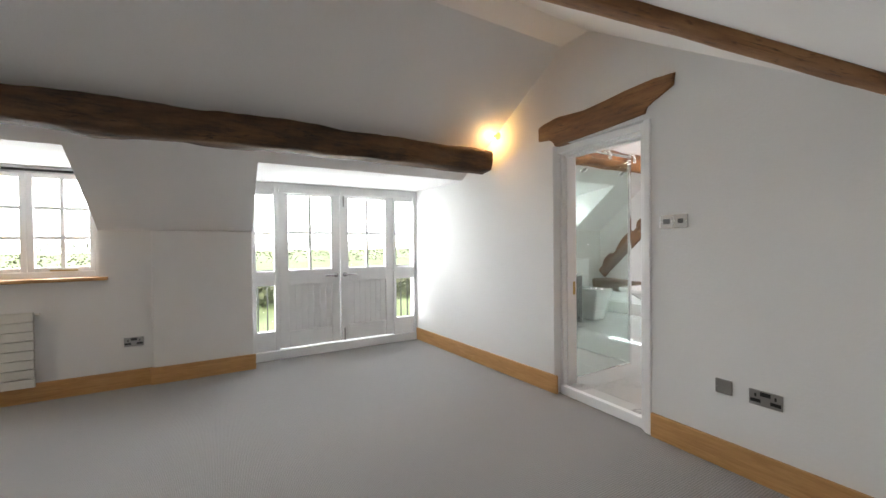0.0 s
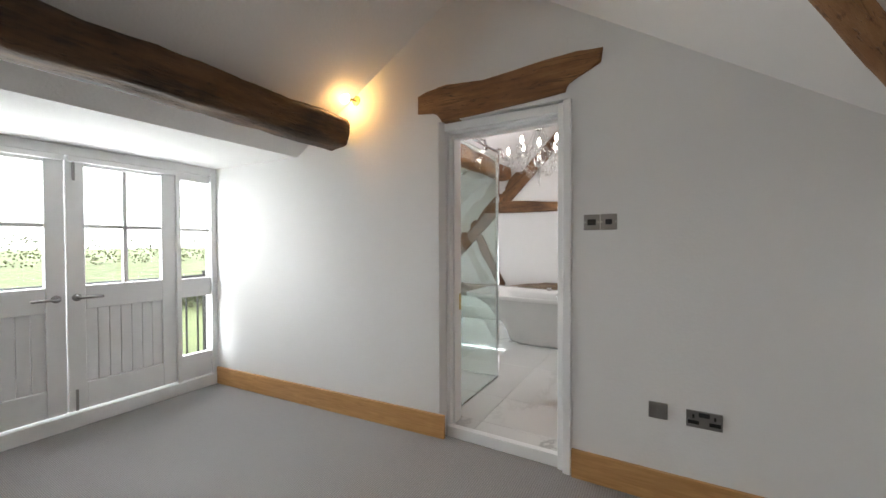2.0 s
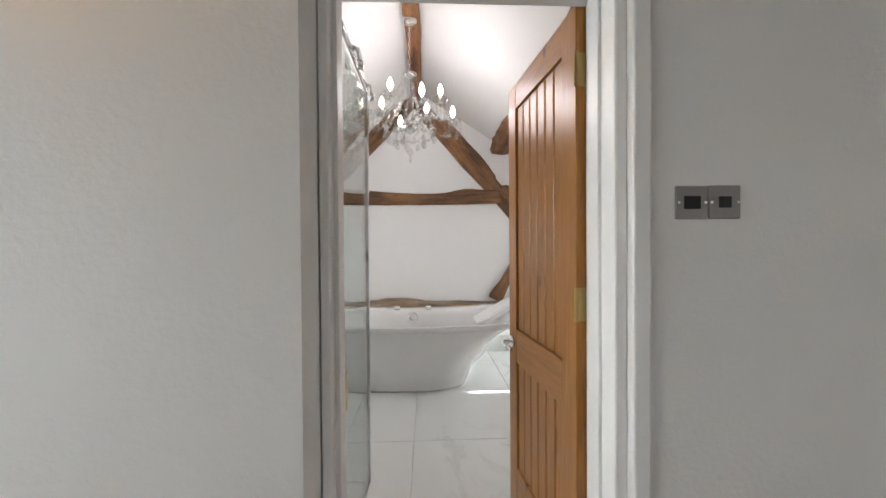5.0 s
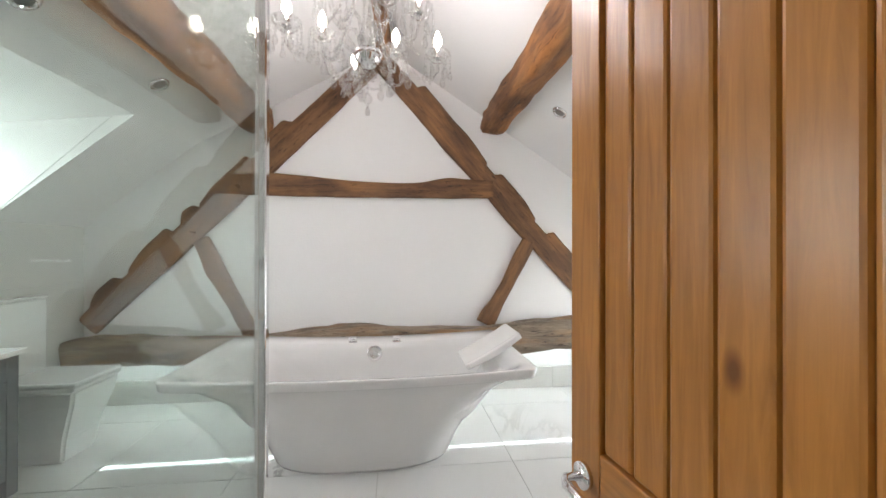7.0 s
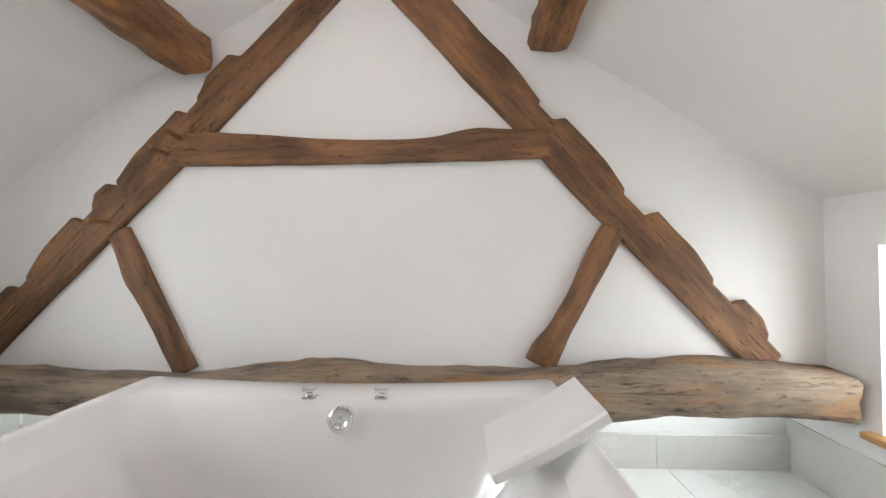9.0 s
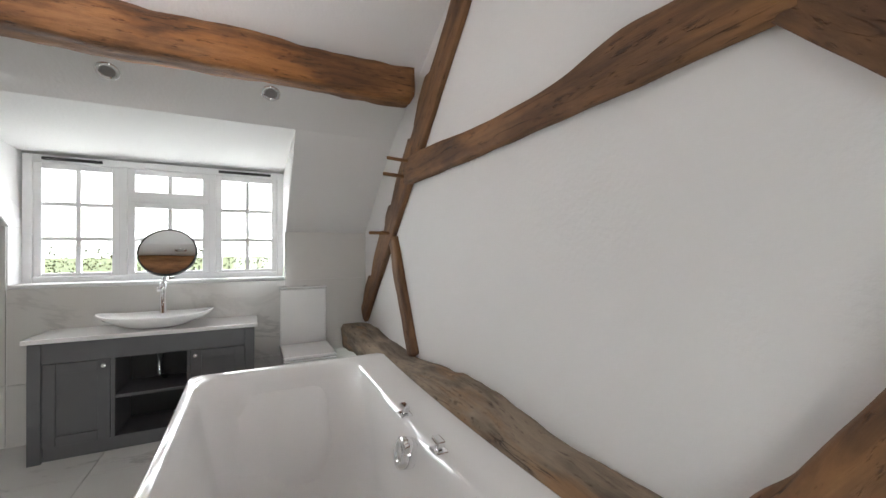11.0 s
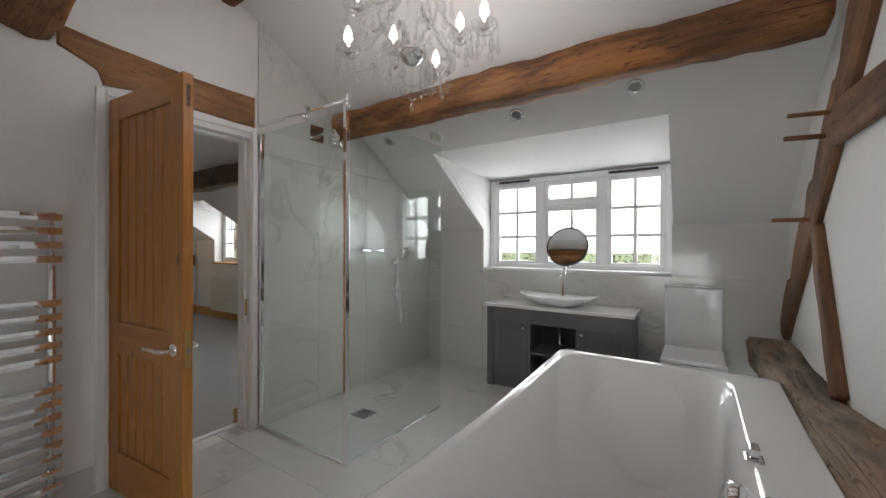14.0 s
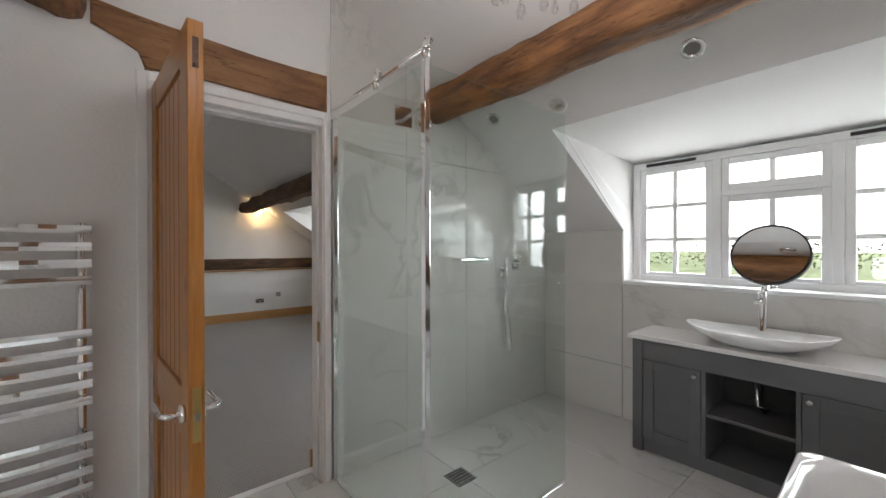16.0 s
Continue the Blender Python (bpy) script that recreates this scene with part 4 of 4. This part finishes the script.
part("wall_plate", boxes((0.005, 0.135, 0.211, 0.22, 2.08, 2.21), bevel=0.004), M_CHROME, shower)
part("arm", tube(bmesh.new(), [(0.07, 0.22, 2.12), (0.07, 0.3, 2.135), (0.08, 0.4, 2.14), (0.1, 0.46, 2.12), (0.11, 0.48, 2.09)], 0.011), M_CHROME, shower, smooth=True)
part("rose", turned(bmesh.new(), [(0.012, 2.1), (0.022, 2.085), (0.045, 2.06), (0.047, 2.0), (0.04, 1.995)], 0.112, 0.485), M_CHROME, shower, smooth=True)
valve = thing("shower_valve", "chrome thermostatic shower valve on the tiles", "shower valve")
part("plate", boxes((-1.06, -0.96, 0.211, 0.226, 1.15, 1.28), bevel=0.012), M_CHROME, valve)
part("dial", tube(bmesh.new(), [(-1.01, 0.226, 1.235), (-1.01, 0.27, 1.235)], 0.022, 18), M_CHROME, valve)
part("dial", tube(bmesh.new(), [(-1.01, 0.226, 1.185), (-1.01, 0.26, 1.185)], 0.017, 18), M_CHROME, valve)
hand = thing("hand_shower", "chrome hand shower with hanging hose", "hand shower")
part("bracket", boxes((-0.87, -0.79, 0.211, 0.25, 1.1, 1.18), bevel=0.006), M_CHROME, hand)
part("handset", tube(bmesh.new(), [(-0.83, 0.262, 1.25), (-0.83, 0.262, 1.0)], [0.014, 0.011], 12), M_CHROME, hand, smooth=True)
pts = [(-0.835, 0.25, 1.0), (-0.84, 0.25, 0.8), (-0.85, 0.25, 0.62), (-0.865, 0.25, 0.55), (-0.885, 0.25, 0.53), (-0.905, 0.25, 0.55), (-0.91, 0.25, 0.65), (-0.88, 0.245, 0.85), (-0.84, 0.235, 1.1)]
part("hose", tube(bmesh.new(), pts, 0.007, 8), M_CHROME, hand, smooth=True)
shelf = thing("shower_shelf", "narrow chrome shower shelf on the tiles", "shelf")
part("tray", boxes((-0.6, -0.33, 0.212, 0.31, 1.235, 1.262), bevel=0.01), M_CHROME, shelf)
drain = thing("shower_drain", "square slotted chrome floor drain", "drain", matrix=pose(-0.014, 0.646, F))
part("frame", boxes((-0.065, 0.065, -0.065, -0.055, 0.0, 0.005), (-0.065, 0.065, 0.055, 0.065, 0.0, 0.005), (-0.065, -0.055, -0.055, 0.055, 0, 0.005), (0.055, 0.065, -0.055, 0.055, 0, 0.005)), M_STEEL, drain)
part("grate", boxes((-0.055, 0.055, -0.055, 0.055, 0.0, 0.002)), M_BLACK, drain)
for i in range(5):
    y = -0.044 + i * 0.022
    part("slat", boxes((-0.055, 0.055, y - 0.006, y + 0.006, 0.002, 0.005)), M_STEEL, drain)

# ---- towel radiator ----
tr = thing("towel_radiator", "tall chrome towel radiator with flat bars", "towel radiator")
for x in (1.525, 2.0):
    part("upright", tube(bmesh.new(), [(x, 0.255, 0.15), (x, 0.255, 1.425)], 0.017, 16), M_CHROME, tr, smooth=True)
zs = [1.40 - 0.062 * i for i in range(4)] + [1.02 - 0.062 * i for i in range(5)] + [0.64 - 0.062 * i for i in range(8)]
for z in zs:
    ring_pts = []
    for i in range(13):
        s = i / 12
        x = 1.495 + s * 0.535
        y = 0.28 + 0.03 * math.sin(math.pi * s)
        ring_pts.append([(x, y - 0.006, z - 0.017), (x, y + 0.006, z - 0.015), (x, y + 0.008, z), (x, y + 0.006, z + 0.015), (x, y - 0.006, z + 0.017)])
    part("bar", loft(bmesh.new(), ring_pts), M_CHROME, tr)
for x in (1.525, 2.0):
    part("valve", tube(bmesh.new(), [(x, 0.255, F), (x, 0.255, 0.15)], [0.012, 0.014], 10), M_CHROME, tr)
    part("wall_bracket", tube(bmesh.new(), [(x, 0.2, 1.3), (x, 0.255, 1.3)], 0.01, 10), M_CHROME, tr)

# ---- bedroom fixtures ----
rad = thing("panel_radiator", "cream horizontal panel radiator below the window", "radiator")
for i in range(8):
    z = 0.14 + i * 0.076
    part("panel", boxes((WB + 0.06, WB + 0.085, -4.7, -3.72, z, z + 0.07), bevel=0.004), M_RAD, rad)
part("body", boxes((WB + 0.02, WB + 0.06, -4.68, -3.74, 0.15, 0.735), bevel=0.005), M_RAD, rad)
part("valve", tube(bmesh.new(), [(WB + 0.05, -3.69, 0.72), (WB + 0.05, -3.74, 0.72)], 0.012), M_RAD, rad)
for y in (-4.5, -3.9):
    part("bracket", boxes((WB, WB + 0.02, y - 0.02, y + 0.02, 0.3, 0.6)), M_RAD, rad)


def plate(name, label, category, x, z, w, h, kind, matrix=None, mat=None):
    """A wall plate facing -y with its centre at (x, 0, z)."""
    ob = thing(name, label, category, matrix=matrix or pose(x, 0, z))
    part("faceplate", boxes((-w / 2, w / 2, -0.008, 0, -h / 2, h / 2), bevel=0.003), mat or M_STEEL, ob)
    if kind == "switch":
        part("rocker", boxes((-0.016, 0.016, -0.011, -0.007, -0.014, 0.014), bevel=0.002), M_BLACK, ob)
    if kind == "wide_switch":
        part("rocker", boxes((-0.021, 0.021, -0.011, -0.007, -0.016, 0.016), bevel=0.002), M_BLACK, ob)
    if kind == "blank":
        part("outlet", boxes((-0.006, 0.006, -0.01, -0.007, -0.006, 0.006), bevel=0.002), M_STEEL, ob)
    if kind == "double":
        part("rocker", boxes((-0.022, 0.022, -0.011, -0.007, 0.012, 0.034), bevel=0.002), M_BLACK, ob)
        for s in (-1, 1):
            cx = s * 0.042
            part("socket_holes", boxes((cx - 0.004, cx + 0.004, -0.009, -0.006, 0.004, 0.022), (cx - 0.02, cx - 0.011, -0.009, -0.006, -0.02, -0.012), (cx + 0.011, cx + 0.02, -0.009, -0.006, -0.02, -0.012), (cx - 0.022, cx + 0.022, -0.0085, -0.006, -0.024, -0.006)), M_BLACK, ob)
    if kind != "none":
        for s in (-1, 1):
            part("screw", boxes((s * w * 0.42 - 0.003, s * w * 0.42 + 0.003, -0.0095, -0.007, -0.003, 0.003)), M_CHROME, ob)
    return ob


plate("light_switch", "brushed steel wide rocker switch plate", "light switch", 1.472, 1.384, 0.08, 0.082, "wide_switch")
plate("light_switch", "brushed steel single rocker switch plate", "light switch", 1.555, 1.385, 0.08, 0.082, "switch")
plate("blank_outlet", "brushed steel cable outlet plate near the floor", "outlet", 1.782, 0.45, 0.082, 0.08, "blank")
plate("double_socket", "brushed steel double power socket near the floor", "socket", 1.97, 0.443, 0.142, 0.08, "double")
plate("double_socket", "brushed steel double power socket on the knee wall", "socket", 0, 0, 0.142, 0.08, "double", pose(WB, -3.1, 0.405, 0, 0, 90))
plate("double_socket", "brushed steel double socket on the far wall", "socket", 0, 0, 0.142, 0.08, "double", pose(-0.5, SOUTH, 0.34, 0, 0, 180))
plate("blank_outlet", "brushed steel outlet plate on the far wall", "outlet", 0, 0, 0.082, 0.08, "blank", pose(-0.83, SOUTH, 0.44, 0, 0, 180))


def wall_light(matrix):
    wl = thing("wall_light", "small brass wall light with a lit globe bulb", "wall light", "wall lights", matrix=matrix)
    part("backplate", tube(bmesh.new(), [(0.035, 0, 0), (0.035, -0.016, 0)], [0.04, 0.034], 20), M_BRASS, wl)
    part("arm", tube(bmesh.new(), [(0.035, -0.016, 0), (0.03, -0.05, -0.005), (0.0, -0.07, 0)], 0.008), M_BRASS, wl)
    b = part("bulb", ball(bmesh.new(), (-0.005, -0.085, 0.005), 0.034, 1.15, 14), M_WARM, wl, "glowing warm bulb", smooth=True)
    b.visible_shadow = False
    return wl


wall_light(pose(-0.17, -0.035, 2.31))
wall_light(pose(-0.5, SOUTH, 1.98, 0, 0, 180))

# ---- ceiling spots ----


def spot(x, y, z, east, big=False):
    tilt = -33 if not east else 33
    r = 0.065 if big else 0.052
    ob = thing("ceiling_vent" if big else "recessed_spotlight", "round white ceiling extractor vent" if big else "round chrome recessed ceiling spotlight", "vent" if big else "spotlight", "" if big else "ceiling spotlights", matrix=pose(x, y, z, 0, tilt, 0))
    part("bezel", turned(bmesh.new(), [(r, 0.01), (r, -0.004), (r * 0.9, -0.012), (r * 0.66, -0.01), (r * 0.6, -0.003)], sides=28), M_PAINT if big else M_CHROME, ob, smooth=True)
    if big:
        for k in (0.8, 0.6, 0.4, 0.2):
            part("louvre", turned(bmesh.new(), [(r * k, -0.004), (r * k, -0.012), (r * (k - 0.1), -0.012), (r * (k - 0.1), -0.004)], sides=24), M_RAD, ob)
    else:
        part("lens", turned(bmesh.new(), [(r * 0.6, -0.007), (r * 0.45, -0.0045), (0.003, -0.004)], sides=20), M_STEEL, ob)


for x, y in ((-0.49, 0.46), (-0.485, 1.62), (-0.46, 2.358)):
    spot(x, y, bath_z(x), False)
spot(-0.53, 0.913, bath_z(-0.53), False, True)
for y in (1.1, 2.43):
    spot(1.88, y, 1.5 + (RZ + 0.02 - 1.5) * (EW - 1.88) / (EW - RX), True)

# ---- chandelier ----
ch = thing("chandelier", "lit crystal chandelier with candle arms and hanging drops", "chandelier", matrix=pose(0.722, 1.66, 0))
part("ceiling_rose", turned(bmesh.new(), [(0.05, 2.79), (0.05, 2.775), (0.02, 2.755)], sides=20), M_CHROME, ch, smooth=True)
bm = bmesh.new()
for i in range(11):
    z = 2.75 - i * 0.03
    a = (i % 2) * math.pi / 2
    tube(bm, [(0.008 * math.cos(t) * math.cos(a), 0.008 * math.cos(t) * math.sin(a), z + 0.018 * math.sin(t)) for t in (k * math.pi / 4 for k in range(9))], 0.0025, 5)
part("chain", bm, M_CHROME, ch)
part("stem", turned(bmesh.new(), [(0.012, 2.44), (0.035, 2.42), (0.015, 2.39), (0.03, 2.35), (0.018, 2.28), (0.022, 2.2), (0.04, 2.15), (0.018, 2.12), (0.02, 2.08)], sides=16), M_CRYSTAL, ch, smooth=True)
part("crown", turned(bmesh.new(), [(0.045, 2.43), (0.05, 2.425), (0.03, 2.41), (0.02, 2.4)], sides=16), M_CHROME, ch, smooth=True)
part("bowl", turned(bmesh.new(), [(0.055, 2.095), (0.06, 2.085), (0.05, 2.06), (0.03, 2.04), (0.012, 2.03)], sides=20), M_CHROME, ch, smooth=True)


def strand(bm, a, b, sag, n, r):
    for i in range(n + 1):
        s = i / n
        p = Vector(a).lerp(Vector(b), s) - Vector((0, 0, sag * 4 * s * (1 - s)))
        ball(bm, p, r, 1.0, 6)


def drop(bm, x, y, z, size):
    ball(bm, (x, y, z), size * 0.35, 1, 6)
    ball(bm, (x, y, z - size * 0.8), size * 0.33, 1, 6)
    ball(bm, (x, y, z - size * 2.0), size * 0.62, 1.75, 6)


NA = 8
for i in range(NA):
    a = 2 * math.pi * (i + 0.35) / NA
    high = i % 2
    R, zc = (0.305, 2.13) if not high else (0.23, 2.2)
    c, s = math.cos(a), math.sin(a)
    prof = [(0.04, 2.09), (0.09, 2.15), (0.13, 2.145), (0.17, 2.07), (0.22, 2.03), (R - 0.02, 2.04), (R, zc - 0.06), (R, zc)] if not high else [(0.03, 2.12), (0.06, 2.2), (0.1, 2.21), (0.13, 2.14), (0.17, 2.1), (R - 0.015, 2.11), (R, zc - 0.05), (R, zc)]
    arm = part("arm", tube(bmesh.new(), [(r * c, r * s, z) for r, z in prof], 0.0075, 8), M_CRYSTAL, ch, smooth=True)
    part("drip_pan", turned(bmesh.new(), [(0.012, zc - 0.016), (0.03, zc - 0.012), (0.05, zc + 0.01), (0.056, zc + 0.022), (0.052, zc + 0.022), (0.014, zc - 0.002)], R * c, R * s, 14), M_CRYSTAL, arm, smooth=True)
    part("candle_cup", turned(bmesh.new(), [(0.016, zc - 0.004), (0.02, zc), (0.013, zc + 0.01), (0.013, zc + 0.045)], R * c, R * s, 12), M_CHROME, arm, smooth=True)
    bl = part("bulb", turned(bmesh.new(), [(0.01, zc + 0.045), (0.019, zc + 0.065), (0.017, zc + 0.085), (0.007, zc + 0.112), (0.002, zc + 0.12)], R * c, R * s, 12), M_BULB, arm, "glowing candle bulb", smooth=True)
    bl.visible_shadow = False
    for k in range(6):
        t = 2 * math.pi * k / 6
        bm = bmesh.new()
        px, py = R * c + 0.054 * math.cos(t), R * s + 0.054 * math.sin(t)
        strand(bm, (px, py, zc + 0.012), (px, py, zc - 0.035), 0, 3, 0.006)
        drop(bm, px, py, zc - 0.045, 0.017 + 0.004 * (k % 2))
        part("crystal_drop", bm, M_CRYSTAL, arm, smooth=True)
    bm = bmesh.new()
    strand(bm, (0.04 * c, 0.04 * s, 2.42), (R * 0.72 * c, R * 0.72 * s, 2.13), 0.055, 26, 0.0075)
    a2 = 2 * math.pi * (i + 1.35) / NA
    strand(bm, (0.17 * c, 0.17 * s, 2.06), (0.17 * math.cos(a2), 0.17 * math.sin(a2), 2.06), 0.05, 12, 0.007)
    drop(bm, 0.17 * c, 0.17 * s, 2.045, 0.024)
    drop(bm, 0.1 * c, 0.1 * s, 2.0, 0.022)
    strand(bm, (0.1 * c, 0.1 * s, 2.08), (0.1 * c, 0.1 * s, 2.005), 0, 6, 0.004)
    tagged(part("bead_strand", bm, M_CRYSTAL, ch, smooth=True), kind="stuff")
bm = bmesh.new()
strand(bm, (0, 0, 2.03), (0, 0, 1.93), 0, 6, 0.006)
ball(bm, (0, 0, 1.905), 0.02, 1, 10)
drop(bm, 0, 0, 1.885, 0.016)
part("finial", bm, M_CRYSTAL, ch, smooth=True)

# ---- outside ----
solid("ground", boxes((-900, 900, -900, 900, -3.1, -2.9)), M_GRASS, "wide green pasture outside the house", "grass", "structure")
rail = thing("balcony_railing", "black iron balcony railing outside the doors", "railing")
for z in (0.05, 0.93):
    part("rail", boxes((-2.33, -2.3, -2.5, 0.3, z, z + 0.03)), M_IRON, rail)
for i in range(27):
    y = -2.45 + i * 0.105
    part("baluster", boxes((-2.322, -2.308, y - 0.007, y + 0.007, 0.08, 0.93)), M_IRON, rail)
for y in (-2.5, 0.05):
    part("post", boxes((-2.34, -2.29, y - 0.025, y + 0.025, -0.02, 1.0)), M_IRON, rail)
solid("balcony_deck", boxes((-2.4, WB - 0.3, -2.6, 0.4, -0.22, -0.03)), M_GROUT, "narrow stone balcony outside the glazed doors", "balcony", "structure")


def hedge(name, x, y0, y1, h, n, seed, label):
    rng = random.Random(seed)
    vs, fs = [], []
    for _ in range(n):
        y = rng.uniform(y0, y1)
        top = h * (0.75 + 0.3 * noise.noise(Vector((y * 0.25, seed, 0))))
        px, pz = x + rng.gauss(0, 0.8), -2.9 + top * rng.random() ** 0.8
        r = rng.uniform(0.12, 0.3)
        u = Vector((rng.gauss(0, 1), rng.gauss(0, 1), rng.gauss(0, 1))).normalized()
        w = u.orthogonal().normalized()
        k = len(vs)
        vs += [Vector((px, y, pz)) + r * q for q in (u, w, -u, -w)]
        fs.append((k, k + 1, k + 2, k + 3))
    me = bpy.data.meshes.new(name)
    me.from_pydata(vs, [], fs)
    me.materials.append(M_LEAF)
    tagged(new(name, me), label, "hedge", "", "stuff")


hedge("field_hedge", -26, -45, 45, 1.9, 9000, 3, "leafy field hedge across the pasture")
hedge("far_tree_line", -95, -140, 140, 7, 9000, 5, "distant line of trees beyond the fields")

M_SKY = glow("overcast_sky", (0.95, 0.98, 1.0), 4.0)
solid("backdrop_west", boxes((-402, -400, -700, 700, -3, 420)), M_SKY, "bright white overcast sky beyond the fields", "sky", "structure")
solid("backdrop_east", boxes((400, 402, -700, 700, -3, 420)), M_SKY, "bright white overcast sky beyond the fields", "sky", "structure")

# ---- floor tiles ----
TX, TY = 0.775, 0.8
for i in range(-3, 4):
    for j in range(-1, 4):
        x0, x1 = max(WT + 0.012, 0.74 + i * TX), min(EW - 0.012, 0.74 + (i + 1) * TX)
        y0, y1 = max(0.213, 0.65 + j * TY), min(3.387, 0.65 + (j + 1) * TY)
        if x1 - x0 > 0.03 and y1 - y0 > 0.03:
            part("tile", boxes((x0 + 0.0015, x1 - 0.0015, y0 + 0.0015, y1 - 0.0015, F - 0.009, F), bevel=0.001), M_MARBLE_F, floor_bath)
for x0, x1 in ((0.595, 0.74), (0.74, 1.31)):
    part("tile", boxes((x0 + 0.0015, x1 - 0.0015, 0.077, 0.2115, F - 0.009, F), bevel=0.001), M_MARBLE_F, floor_bath)
